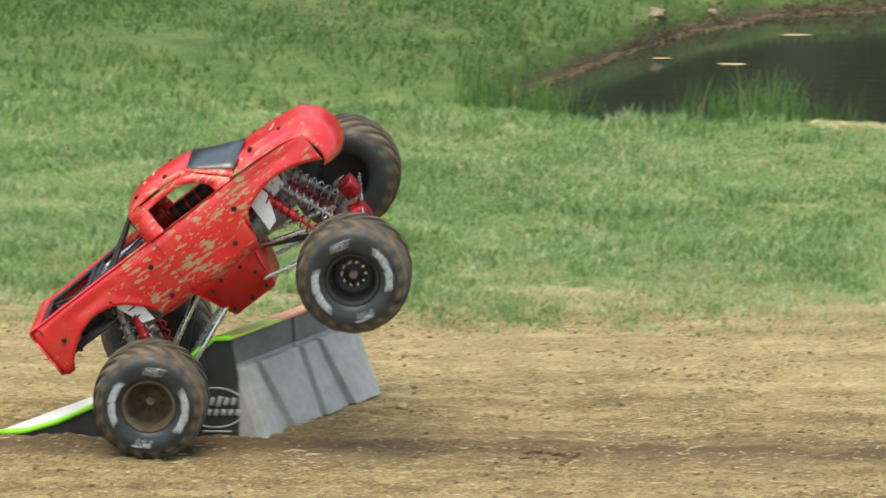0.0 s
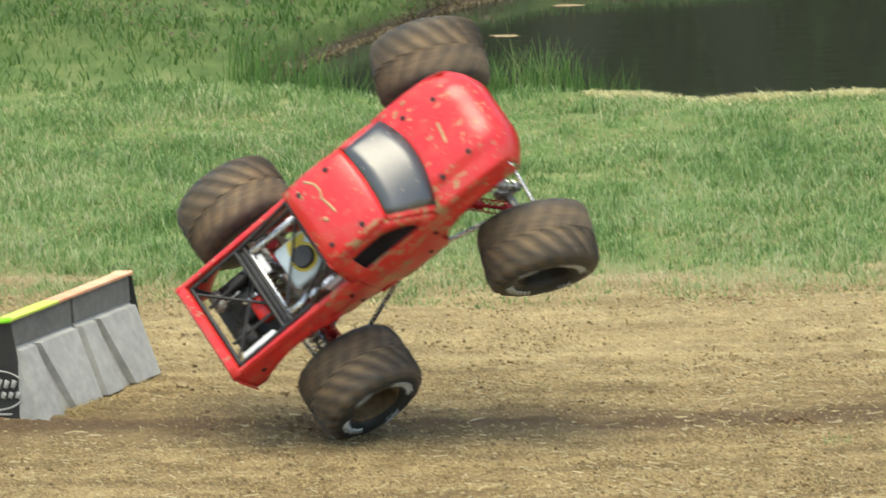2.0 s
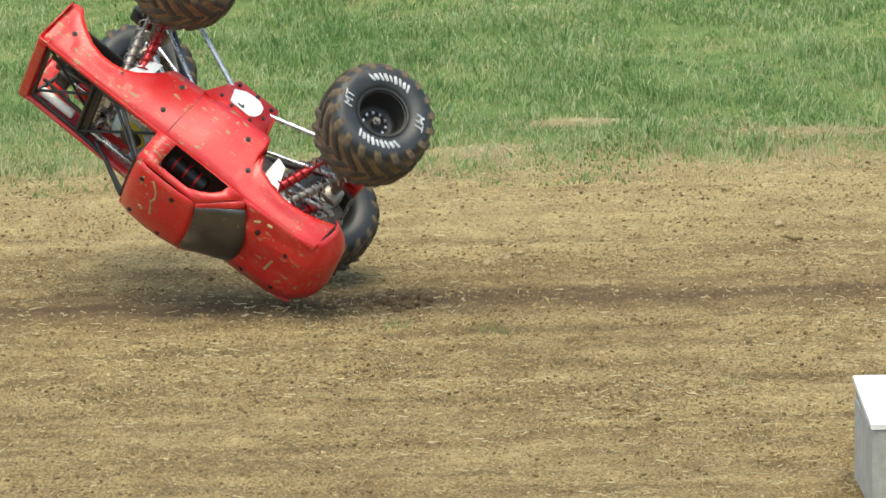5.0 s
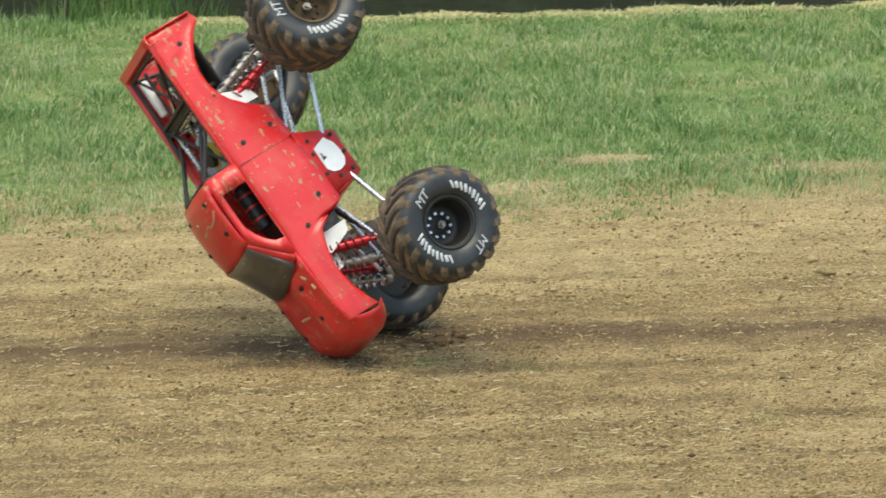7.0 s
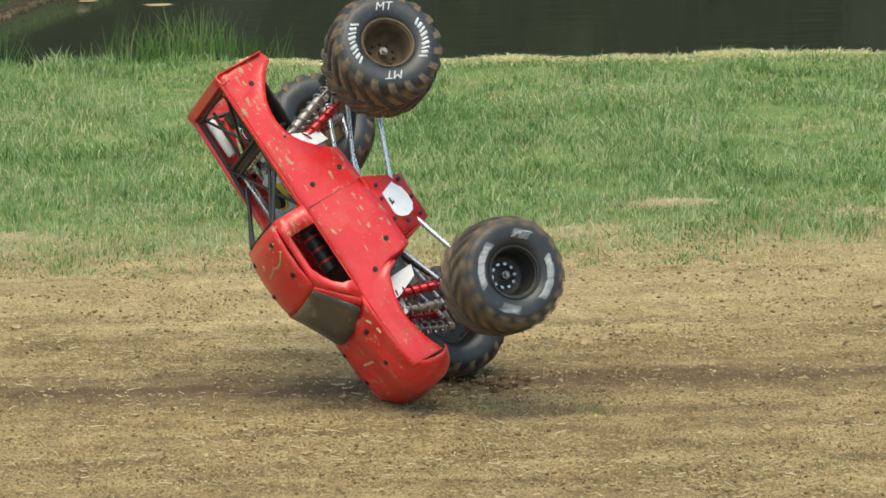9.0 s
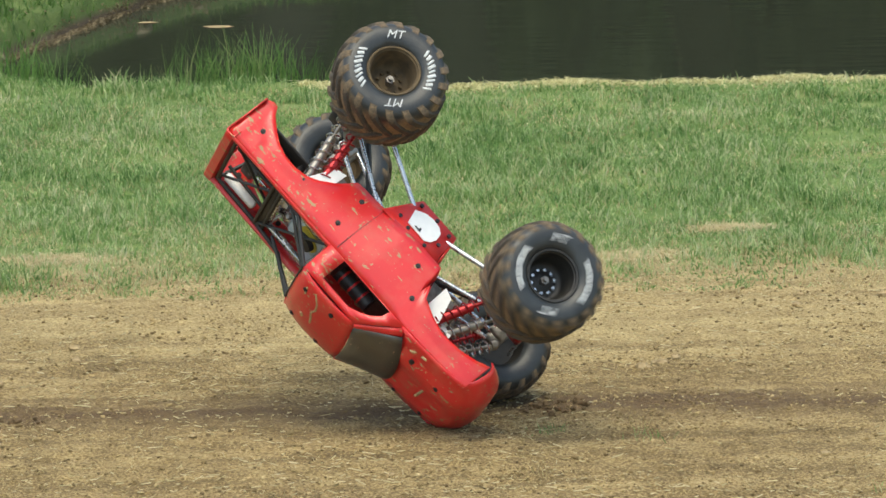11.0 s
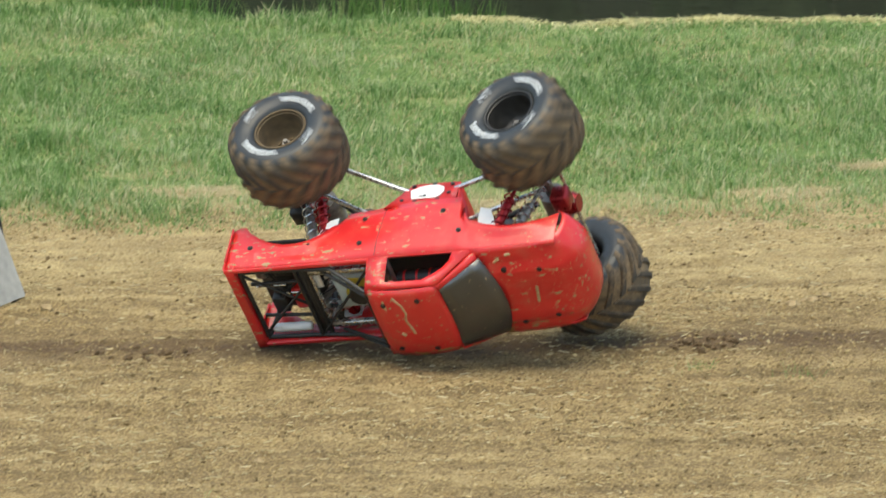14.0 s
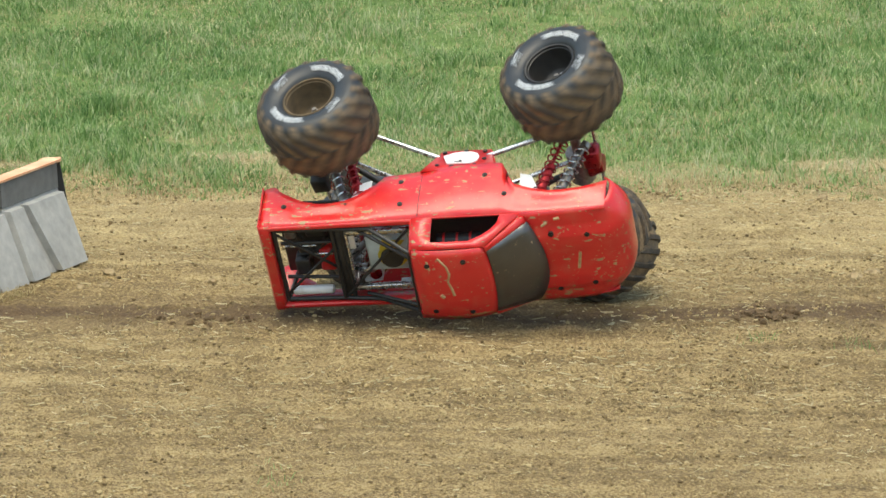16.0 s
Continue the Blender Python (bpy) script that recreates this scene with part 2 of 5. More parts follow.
crumb_tree.links.new(ramp(crumb_tree, crumb_tree.nodes.new("ShaderNodeNewGeometry").outputs["Random Per Island"],
                          [(0.0, (0.115, 0.077, 0.034)), (0.4, (0.20, 0.140, 0.060)), (0.8, (0.36, 0.268, 0.126)), (1.0, (0.49, 0.385, 0.20))]), crumb_shader.inputs["Base Color"])
CLOD = plain("earth_clod", (0.20, 0.14, 0.066), (0.44, 0.34, 0.19), 40, 0.95, 0, 0.5)
DAMP_CLOD = plain("damp_clod", (0.085, 0.055, 0.026), (0.19, 0.125, 0.062), 60, 0.95, 0, 0.5)
MUD = plain("dried_mud", (0.36, 0.24, 0.12), (0.52, 0.37, 0.20), 90, 0.95, 0, 0.4)
STRAW = blade_green("dry_straw", [(0.25, (0.28, 0.21, 0.09)), (0.75, (0.55, 0.46, 0.25))])
SHORE = blade_green("shore_stems", [(0.25, (0.50, 0.47, 0.22)), (0.75, (0.80, 0.76, 0.45))])
FRINGE = blade_green("fringe_straw", [(0.25, (0.36, 0.29, 0.14)), (0.75, (0.68, 0.58, 0.34))])
BLEACHED = blade_green("bleached_straw", [(0.25, (0.46, 0.38, 0.20)), (0.75, (0.74, 0.65, 0.42))])
GRASS = blade_green("grass_blade", [(0.22, (0.085, 0.180, 0.048)), (0.45, (0.205, 0.345, 0.105)), (0.60, (0.350, 0.470, 0.190)), (0.76, (0.64, 0.61, 0.37))])
# paler than the meadow: highlights on tall blades put into the colour
HIGHLIT_BLADE = blade_green("highlit_grass_blade", [(0.25, (0.26, 0.40, 0.14)), (0.5, (0.44, 0.54, 0.26)), (0.75, (0.66, 0.64, 0.42))])
# dark greens carry the shade on the far bank
SHADED_BANK = blade_green("shaded_bank_blade", [(0.25, (0.055, 0.135, 0.025)), (0.6, (0.135, 0.245, 0.055)), (0.8, (0.30, 0.34, 0.13))])
REED = blade_green("reed_blade", [(0.25, (0.08, 0.18, 0.035)), (0.6, (0.16, 0.30, 0.07)), (0.8, (0.36, 0.40, 0.17))])
LITTER = blade_green("brown_litter", [(0.25, (0.13, 0.10, 0.055)), (0.75, (0.34, 0.27, 0.16))])
STONE = plain("bank_stone", (0.15, 0.12, 0.075), (0.29, 0.235, 0.15), 14, 0.9, 0, 0.6)
LEAF = blade_green("tree_leaf", [(0.3, (0.030, 0.054, 0.021)), (0.7, (0.075, 0.112, 0.042))])
THICKET = blade_green("thicket_leaf", [(0.30, (0.030, 0.058, 0.024)), (0.5, (0.100, 0.165, 0.062)), (0.70, (0.24, 0.33, 0.15))], 0.45)
BARK = plain("bark", (0.035, 0.028, 0.02), (0.08, 0.065, 0.05), 6, 0.95, 0, 0.6)


# ---- mesh building ----
class Build:
    """Collects vertices and faces of one mesh."""

    def __init__(self):
        self.v, self.f = [], []

    def add(self, verts, faces):
        k = len(self.v)
        self.v += [tuple(p) for p in verts]
        self.f += [tuple(i + k for i in f) for f in faces]
        return self

    def box(self, c, s, m=None, bevel=0.0):
        b = min(bevel or min(s) * 0.12, min(s) * 0.45)
        h = [x / 2 for x in s]
        bm = bmesh.new()
        bmesh.ops.create_cube(bm, size=1.0)
        for p in bm.verts:
            p.co = Vector((p.co.x * s[0], p.co.y * s[1], p.co.z * s[2]))
        bmesh.ops.bevel(bm, geom=bm.edges[:], offset=b, segments=1, affect="EDGES")
        t = Matrix.Translation(c) @ (m or Matrix())
        bm.verts.index_update()
        self.add([t @ p.co for p in bm.verts], [[q.index for q in f.verts] for f in bm.faces])
        bm.free()
        return self

    def tube(self, p, q, r, n=10, r2=None):
        p, q = Vector(p), Vector(q)
        d = (q - p).normalized()
        a = d.orthogonal().normalized()
        b = d.cross(a)
        r2 = r if r2 is None else r2
        ring = lambda o, k: [o + (a * math.cos(2 * math.pi * i / n) + b * math.sin(2 * math.pi * i / n)) * k for i in range(n)]
        v = ring(p, r) + ring(q, r2)
        f = [(i, (i + 1) % n, n + (i + 1) % n, n + i) for i in range(n)] + [tuple(range(n))[::-1], tuple(range(n, 2 * n))]
        return self.add(v, f)

    def path(self, pts, r, n=8):
        for p, q in zip(pts, pts[1:]):
            self.tube(p, q, r, n)
        return self

    def coil(self, p, q, radius, wire, turns, n=5):
        p, q = Vector(p), Vector(q)
        d = (q - p).normalized()
        a = d.orthogonal().normalized()
        b = d.cross(a)
        steps = int(turns * 12)
        v, f = [], []
        for i in range(steps + 1):
            w = 2 * math.pi * i / 12
            out = a * math.cos(w) + b * math.sin(w)
            o = p + (q - p) * (i / steps) + out * radius
            for k in range(n):
                u = 2 * math.pi * k / n
                v.append(o + out * (wire * math.cos(u)) + d * (wire * math.sin(u)))
            if i:
                f += [((i - 1) * n + k, (i - 1) * n + (k + 1) % n, i * n + (k + 1) % n, i * n + k) for k in range(n)]
        return self.add(v, f)

    def revolve(self, prof, n=48, closed=False):
        """prof: (y, r) turned about the y axis."""
        k = len(prof)
        v = [(r * math.cos(2 * math.pi * i / n), y, r * math.sin(2 * math.pi * i / n)) for i in range(n) for y, r in prof]
        f = [(i * k + j, i * k + j + 1, ((i + 1) % n) * k + j + 1, ((i + 1) % n) * k + j) for i in range(n) for j in range(k - 1)]
        if closed:
            f += [(i * k + k - 1, i * k, ((i + 1) % n) * k, ((i + 1) % n) * k + k - 1) for i in range(n)]
        return self.add(v, f)

    def grid(self, rows, skip=()):
        n = len(rows[0])
        v = [p for r in rows for p in r]
        f = [(i * n + j, i * n + j + 1, (i + 1) * n + j + 1, (i + 1) * n + j)
             for i in range(len(rows) - 1) for j in range(n - 1) if (i, j) not in skip]
        return self.add(v, f)

    def prism(self, poly, d):
        """A polygon of points pushed along the vector d."""
        d, n = Vector(d), len(poly)
        a = [Vector(p) for p in poly]
        return self.add(a + [p + d for p in a], [tuple(range(n))[::-1], tuple(range(n, 2 * n))]
                        + [(i, (i + 1) % n, n + (i + 1) % n, n + i) for i in range(n)])

    def mesh(self, name, mat, smooth=False):
        me = bpy.data.meshes.new(name)
        me.from_pydata(self.v, [], self.f)
        bm = bmesh.new()
        bm.from_mesh(me)
        bmesh.ops.recalc_face_normals(bm, faces=bm.faces[:])
        bm.to_mesh(me)
        bm.free()
        me.materials.append(mat)
        if smooth:
            me.shade_smooth()
            me.set_sharp_from_angle(angle=radians(46))
        return me


def part(name, built, mat, parent, label="", smooth=True, thick=0.0):
    ob = new(name, built.mesh(name, mat, smooth))
    ob.parent = parent
    if thick:
        md = ob.modifiers.new("thickness", "SOLIDIFY")
        md.thickness, md.offset = thick, 0.0
    return tagged(ob, label)


def thing(name, label, category, group="", kind=""):
    ob = new(name)
    return tagged(ob, label, category, group, kind)


def big_mesh(name, verts, faces, mat, smooth=False):
    me = bpy.data.meshes.new(name)
    verts, faces = np.asarray(verts, np.float32), np.asarray(faces, np.int32)
    n, k = faces.shape
    me.vertices.add(len(verts))
    me.vertices.foreach_set("co", verts.ravel())
    me.loops.add(n * k)
    me.loops.foreach_set("vertex_index", faces.ravel())
    me.polygons.add(n)
    me.polygons.foreach_set("loop_start", np.arange(0, n * k, k, dtype=np.int32))
    me.update(calc_edges=True)
    me.validate()
    me.materials.append(mat)
    if smooth:
        me.shade_smooth()
    else:
        me.shade_flat()
    return me


# ---- the ground ----
rng = np.random.default_rng(7)


def wave_noise(x, y, seed, scale, octaves=4):
    """Smooth value noise on a lattice, vectorised."""
    out, amp = np.zeros_like(x), 1.0
    for o in range(octaves):
        t = np.random.default_rng(seed + o).random((97, 97))
        u, v = x * scale, y * scale
        i, j = np.floor(u).astype(int), np.floor(v).astype(int)
        a, b = u - i, v - j
        a, b = a * a * (3 - 2 * a), b * b * (3 - 2 * b)
        q = lambda k, l: t[(i + k) % 97, (j + l) % 97]
        out += amp * ((q(0, 0) * (1 - a) + q(1, 0) * a) * (1 - b) + (q(0, 1) * (1 - a) + q(1, 1) * a) * b - 0.5)
        amp, scale = amp * 0.5, scale * 2.03
    return out


BANK = [(-30, 19.6), (-3.0, 20.2), (-0.95, 21.15), (-0.80, 21.55), (-0.65, 21.92), (-0.51, 22.25), (-0.29, 22.80), (-0.08, 23.08), (0.13, 23.33), (0.5, 23.52), (0.86, 23.65), (2.0, 23.75), (30, 26)]
NEAR = [(-30, 30), (-1.2, 21.6), (-0.84, 21.05), (-0.72, 20.92), (-0.5, 20.80), (-0.1, 20.74), (0.6, 20.70), (1.4, 20.68), (2.4, 20.66), (30, 20.4)]


def pond_depth(x, y):
    """How far inside the water's edge a place lies, in metres; negative on land."""
    near = np.interp(x, *zip(*NEAR)) + 0.03 * np.sin(x * 7.3) + 0.02 * np.sin(x * 17.1)
    far = np.interp(x, *zip(*BANK)) + 0.04 * np.sin(x * 9.1 + 1) + 0.03 * np.sin(x * 23)
    return np.minimum(np.minimum(y - near, far - y), x + 0.9)


def ground_height(x, y):
    x, y = np.asarray(x, float), np.asarray(y, float)
    dirt = np.clip((17.35 - y) / 0.25, 0, 1) * (y > 12.5)
    ruts = wave_noise(x * 0.25, y * 3.2, 11, 1.0, 3) * 0.016 + wave_noise(x, y, 21, 9.0, 4) * 0.012 + wave_noise(x, y, 51, 42.0, 2) * 0.010
    rough = wave_noise(x, y, 31, 1.2, 3) * 0.02
    z = ruts * dirt + rough * (1 - dirt) * (y > 17.2)
    d = pond_depth(x, y)
    z = np.where(d > -0.12, z - 0.30 * np.clip((d + 0.12) / 0.5, 0, 1) - 0.03 * np.clip((d + 0.12) / 0.1, 0, 1), z)
    # land rises gently past the pond
    rise = np.clip((y - np.interp(x, *zip(*BANK))) / 3.0, 0, 4)
    return np.where((y > 20) & (d < 0), z + 0.05 * rise + 0.09 * np.clip(rise * 4, 0, 1) * (rise > 0), z)


def axis(parts):
    return np.unique(np.concatenate([np.linspace(a, b, n) for a, b, n in parts]))


gx = axis([(-900, -40, 8), (-40, -6, 18), (-6, -2.6, 26), (-2.6, 3.0, 420), (3.0, 6, 26), (6, 40, 18), (40, 900, 8)])
gy = axis([(-900, -40, 8), (-40, 8, 20), (8, 13.2, 14), (13.2, 17.4, 330), (17.4, 20.4, 60), (20.4, 24.2, 120), (24.2, 40, 24), (40, 900, 10)])
mx, my = np.meshgrid(gx, gy)
gv = np.stack([mx, my, ground_height(mx, my)], -1).reshape(-1, 3)
idx = np.arange(len(gv)).reshape(mx.shape)
gf = np.stack([idx[:-1, :-1], idx[:-1, 1:], idx[1:, 1:], idx[1:, :-1]], -1).reshape(-1, 4)
ground = tagged(new("ground", big_mesh("ground", gv, gf, GROUND, True)), "tan dirt track running beside a rough green meadow", "ground", kind="structure")

water = tagged(new("water", Build().grid([[(-2.5, 20.2, -0.075), (30, 20.2, -0.075)], [(-2.5, 27, -0.075), (30, 27, -0.075)]]).mesh("water", WATER)),
               "dark still pond water reflecting the woods", "pond", kind="structure")


# ---- grass, straw, clods: uncountable ----
def blades(x, y, z, height, width, lean, mat, name, joints=2):
    """Tapered bent blades, one island each."""
    n = len(x)
    az, az2 = rng.random(n) * 2 * np.pi, rng.random(n) * 2 * np.pi
    dx, dy = np.cos(az) * width / 2, np.sin(az) * width / 2
    bx, by = np.cos(az2) * lean * height, np.sin(az2) * lean * height
    o = np.stack([x, y, z - 0.004], -1)
    side = np.stack([dx, dy, np.zeros(n)], -1)
    mid = o + np.stack([bx * 0.35, by * 0.35, height * 0.55], -1)
    tip = o + np.stack([bx, by, height * np.sqrt(np.clip(1 - lean ** 2 * 0.5, 0.2, 1))], -1)
    v = np.stack([o - side, o + side, mid + side * 0.75, mid - side * 0.75, tip + side * 0.12, tip - side * 0.12], 1).reshape(-1, 3)
    k = np.arange(n)[:, None] * 6
    f = np.concatenate([k + np.array([0, 1, 2, 3]), k + np.array([3, 2, 4, 5])], 0)
    return new(name, big_mesh(name, v, f, mat))


def stems(x, y, z, length, radius, mat, name):
    """Straight dry stalks, three-sided, lying at all angles."""
    n = len(x)
    az, tilt = rng.random(n) * 2 * np.pi, rng.normal(0.0, 0.12, n)
    d = np.stack([np.cos(az), np.sin(az), tilt], -1) * (length / 2)[:, None]
    side = np.stack([-np.sin(az), np.cos(az), np.zeros(n)], -1) * radius[:, None]
    up = np.stack([np.zeros(n), np.zeros(n), radius], -1)
    o = np.stack([x, y, z], -1) + up
    v = np.stack([o + e * d + q for e in (-1, 1) for q in (side - up, -side - up, up * 1.2)], 1).reshape(-1, 3)
    k = np.arange(n)[:, None] * 6
    f = np.concatenate([k + np.array(q) for q in ((0, 1, 4, 3), (1, 2, 5, 4), (2, 0, 3, 5))], 0)
    return new(name, big_mesh(name, v, f, mat))


def scatter(n, x0, x1, y0, y1):
    return rng.uniform(x0, x1, n), rng.uniform(y0, y1, n)


# worn spots in the turf: centre and radii
BARE = [(1.17, 17.63, 0.20, 0.09), (2.25, 17.80, 0.28, 0.09), (1.50, 18.02, 0.12, 0.05), (-0.5, 17.72, 0.22, 0.08), (0.35, 17.55, 0.18, 0.07), (-1.5, 17.62, 0.3, 0.08), (2.8, 18.05, 0.2, 0.08)]


def meadow():
    x, y = scatter(270000, -2.75, 3.0, 17.1, 20.95)
    edge = 17.13 + 0.36 * wave_noise(x, y, 61, 2.2, 3) + 0.25 * wave_noise(x, y, 63, 10.0, 2)
    thick = np.clip((y - edge) / 0.5, 0, 1) ** 0.7 * np.clip(0.30 + 1.0 * (wave_noise(x, y, 71, 4.1, 3) + 0.35) + 1.1 * wave_noise(x, y, 73, 15.0, 2), 0.06, 1.5)
    for cx, cy, rx, ry in BARE:
        thick = thick * np.clip(((x - cx) / rx) ** 2 + ((y - cy) / ry) ** 2 + 0.7 * wave_noise(x, y, 77, 9.0, 2) - 0.55, 0.03, 1)
    keep = (rng.random(len(x)) < thick) & (pond_depth(x, y) < -0.02)
    x, y = x[keep], y[keep]
    tuft = np.clip(wave_noise(x, y, 81, 4.0, 3) + 0.5, 0.1, 1.2) * (0.55 + 1.5 * np.clip(wave_noise(x, y, 83, 11.0, 2) + 0.3, 0, 0.8))
    h = (0.009 + 0.032 * tuft) * rng.uniform(0.5, 1.4, len(x)) * np.clip((y - 16.9) / 0.7, 0.5, 1) * np.where(x > 0.2, np.clip((20.78 - y) / 0.6, 0.18, 1), 1.0)
    g = blades(x, y, ground_height(x, y), h, rng.uniform(0.003, 0.0065, len(x)), rng.uniform(0.1, 0.9, len(x)), GRASS, "meadow_grass")
    tagged(g, "uneven green meadow grass with dry yellow blades", "grass", kind="stuff")
    # taller blades in small clumps; their pale colour paints streaks of highlight
    cx, cy = scatter(2100, -2.75, 3.0, 17.35, 20.6)
    keep = rng.random(len(cx)) < np.clip(1.1 - (cy - 17.4) / 3.4, 0.25, 1)
    cx, cy = np.repeat(cx[keep], 9), np.repeat(cy[keep], 9)
    x, y = cx + rng.normal(0, 0.022, len(cx)), cy + rng.normal(0, 0.022, len(cy))
    tagged(blades(x, y, ground_height(x, y), rng.uniform(0.022, 0.056, len(x)), rng.uniform(0.0022, 0.0042, len(x)), rng.uniform(0.1, 0.8, len(x)), HIGHLIT_BLADE, "highlit_grass"),
           "taller meadow grass blades, coloured pale as streaks of highlight", "grass", kind="stuff")
    x, y = scatter(70000, -3.6, 2.0, 20.9, 24.8)
    d = pond_depth(x, y)
    keep = (d < -0.05) & (rng.random(len(x)) < 0.45 + wave_noise(x, y, 91, 2.5, 3))
    x, y = x[keep], y[keep]
    h = rng.uniform(0.018, 0.055, len(x))
    tagged(blades(x, y, ground_height(x, y), h, rng.uniform(0.004, 0.008, len(x)), rng.uniform(0.2, 0.9, len(x)), SHADED_BANK, "bank_grass"),
           "green grass on the far bank of the pond, coloured darker for shade", "grass", kind="stuff")
    # dry stems lying on the dirt and along its edge
    x, y = scatter(70000, -2.6, 2.9, 13.4, 17.6)
    keep = rng.random(len(x)) < np.clip(0.26 + 1.0 * wave_noise(x * 0.5, y, 95, 3.0, 3), 0.06, 0.8) + 0.7 * np.clip((y - 16.95) / 0.4, 0, 1)
    x, y = x[keep], y[keep]
    h = 0.004 + 0.030 * rng.random(len(x)) ** 3
    tagged(blades(x, y, ground_height(x, y) + 0.004, h * 0.35, rng.uniform(0.0014, 0.0032, len(x)), rng.uniform(1.2, 2.8, len(x)), STRAW, "dry_straw"),
           "bleached straw scattered over the dirt", "straw", kind="stuff")


    # longer bleached stems
    x, y = scatter(21000, -2.6, 2.9, 13.4, 17.4)
    keep = rng.random(len(x)) < np.clip(0.5 + 1.5 * wave_noise(x * 0.6, y, 99, 2.4, 3), 0.10, 1)
    x, y = x[keep], y[keep]
    tagged(stems(x, y, ground_height(x, y) + 0.001, 0.005 + 0.034 * rng.random(len(x)) ** 2.5, rng.uniform(0.0006, 0.0013, len(x)), BLEACHED, "straw_stems"),
           "long bleached straw stems lying on the dirt", "straw", kind="stuff")

    # bleached fringe where turf meets dirt
    x, y = scatter(190000, -2.7, 3.0, 17.10, 20.50)
    off = y - 17.33 - 0.16 * wave_noise(x, y, 61, 2.2, 3)
    keep = rng.random(len(x)) < np.where(off < 0, np.clip(1 + off / 0.28, 0, 1), np.clip(1 - off / 1.6, 0.30, 1)) * np.clip(0.45 + 1.4 * wave_noise(x, y, 67, 5.0, 3), 0.05, 1)
    x, y = x[keep], y[keep]
    tagged(blades(x, y, ground_height(x, y), rng.uniform(0.008, 0.030, len(x)), rng.uniform(0.002, 0.0045, len(x)), rng.uniform(0.3, 1.6, len(x)), FRINGE, "dry_fringe"),
           "bleached dead grass along the edge of the dirt", "dry grass", kind="stuff")


def bare_spots():
    """Flattened dead grass where the turf is worn through."""
    x = np.concatenate([rng.normal(cx, rx * 0.5, 2600) for cx, cy, rx, ry in BARE])
    y = np.concatenate([rng.normal(cy, ry * 0.5, 2600) for cx, cy, rx, ry in BARE])
    tagged(blades(x, y, ground_height(x, y) + 0.003, rng.uniform(0.004, 0.012, len(x)), rng.uniform(0.003, 0.007, len(x)), rng.uniform(1.0, 3.2, len(x)), BLEACHED, "flattened_straw"),
           "pale flattened dead grass in worn turf", "dry grass", kind="stuff")


def reeds():
    """Tall rushes in clumps at the water's edge."""
    xs, ys, hs = [], [], []
    for cx, cy, n, hh, sp in ((-0.80, 21.02, 260, 0.30, 0.10), (-0.62, 20.86, 200, 0.22, 0.12), (-0.42, 20.78, 120, 0.13, 0.10), (0.02, 20.76, 420, 0.30, 0.13), (0.20, 20.74, 240, 0.24, 0.12),
                              (0.42, 20.72, 120, 0.15, 0.10), (-0.12, 20.76, 140, 0.22, 0.08)):
        xs.append(rng.normal(cx, sp, n)), ys.append(rng.normal(cy, 0.04, n)), hs.append(0.82 * hh * rng.uniform(0.3, 1.15, n) ** 1.1)
    x, y, h = map(np.concatenate, (xs, ys, hs))
    tagged(blades(x, y, ground_height(x, y), h, rng.uniform(0.0025, 0.0055, len(x)), rng.uniform(0.05, 0.5, len(x)), REED, "reeds"),
           "tall green rushes at the edge of the pond", "reeds", kind="stuff")
    # bleached mat of dead stems along the near shore
    x = rng.uniform(0.25, 3.0, 15000)
    y = np.interp(x, *zip(*NEAR)) - 0.08 + rng.normal(0.0, 0.06, len(x))
    tagged(blades(x, y, np.maximum(ground_height(x, y), -0.075) + 0.004, rng.uniform(0.008, 0.025, len(x)), rng.uniform(0.004, 0.008, len(x)), rng.uniform(1.0, 3.0, len(x)), SHORE, "shore_straw"),
           "pale mat of dead stems along the shore", "straw", kind="stuff")


def clods():
    """Loose crumbs and pebbles of earth, in one mesh."""
    n = 130000
    x, y = scatter(n, -2.6, 2.9, 13.5, 17.45)
    drift = wave_noise(x * 0.4, y, 97, 4.0, 3)
    keep = rng.random(n) < np.clip(0.45 + 1.1 * drift, 0.2, 1)
    x, y = x[keep], y[keep]
    n = len(x)
    s = 0.0014 + 0.0045 * rng.random(n) ** 24 + 0.0026 * rng.random(n) ** 4
    bm = bmesh.new()
    bmesh.ops.create_icosphere(bm, subdivisions=1, radius=1.0)
    bm.verts.index_update()
    base = np.array([q.co[:] for q in bm.verts])
    tri = np.array([[q.index for q in fc.verts] for fc in bm.faces])
    bm.free()
    k = len(base)
    p = base[None] * rng.uniform(0.7, 1.3, (n, k, 1)) * s[:, None, None] * np.array([1.3, 1.1, 0.75])
    w = rng.random(n) * 6.28
    c, q = np.cos(w)[:, None], np.sin(w)[:, None]
    p = np.stack([p[..., 0] * c - p[..., 1] * q, p[..., 0] * q + p[..., 1] * c, p[..., 2]], -1)
    p += np.stack([x, y, ground_height(x, y) + s * 0.4], -1)[:, None]
    f = tri[None] + (np.arange(n) * k)[:, None, None]
    tagged(new("dirt_crumbs", big_mesh("dirt_crumbs", p.reshape(-1, 3), f.reshape(-1, 3), CRUMB)), "loose crumbs of dry earth on the track", "dirt", kind="stuff")


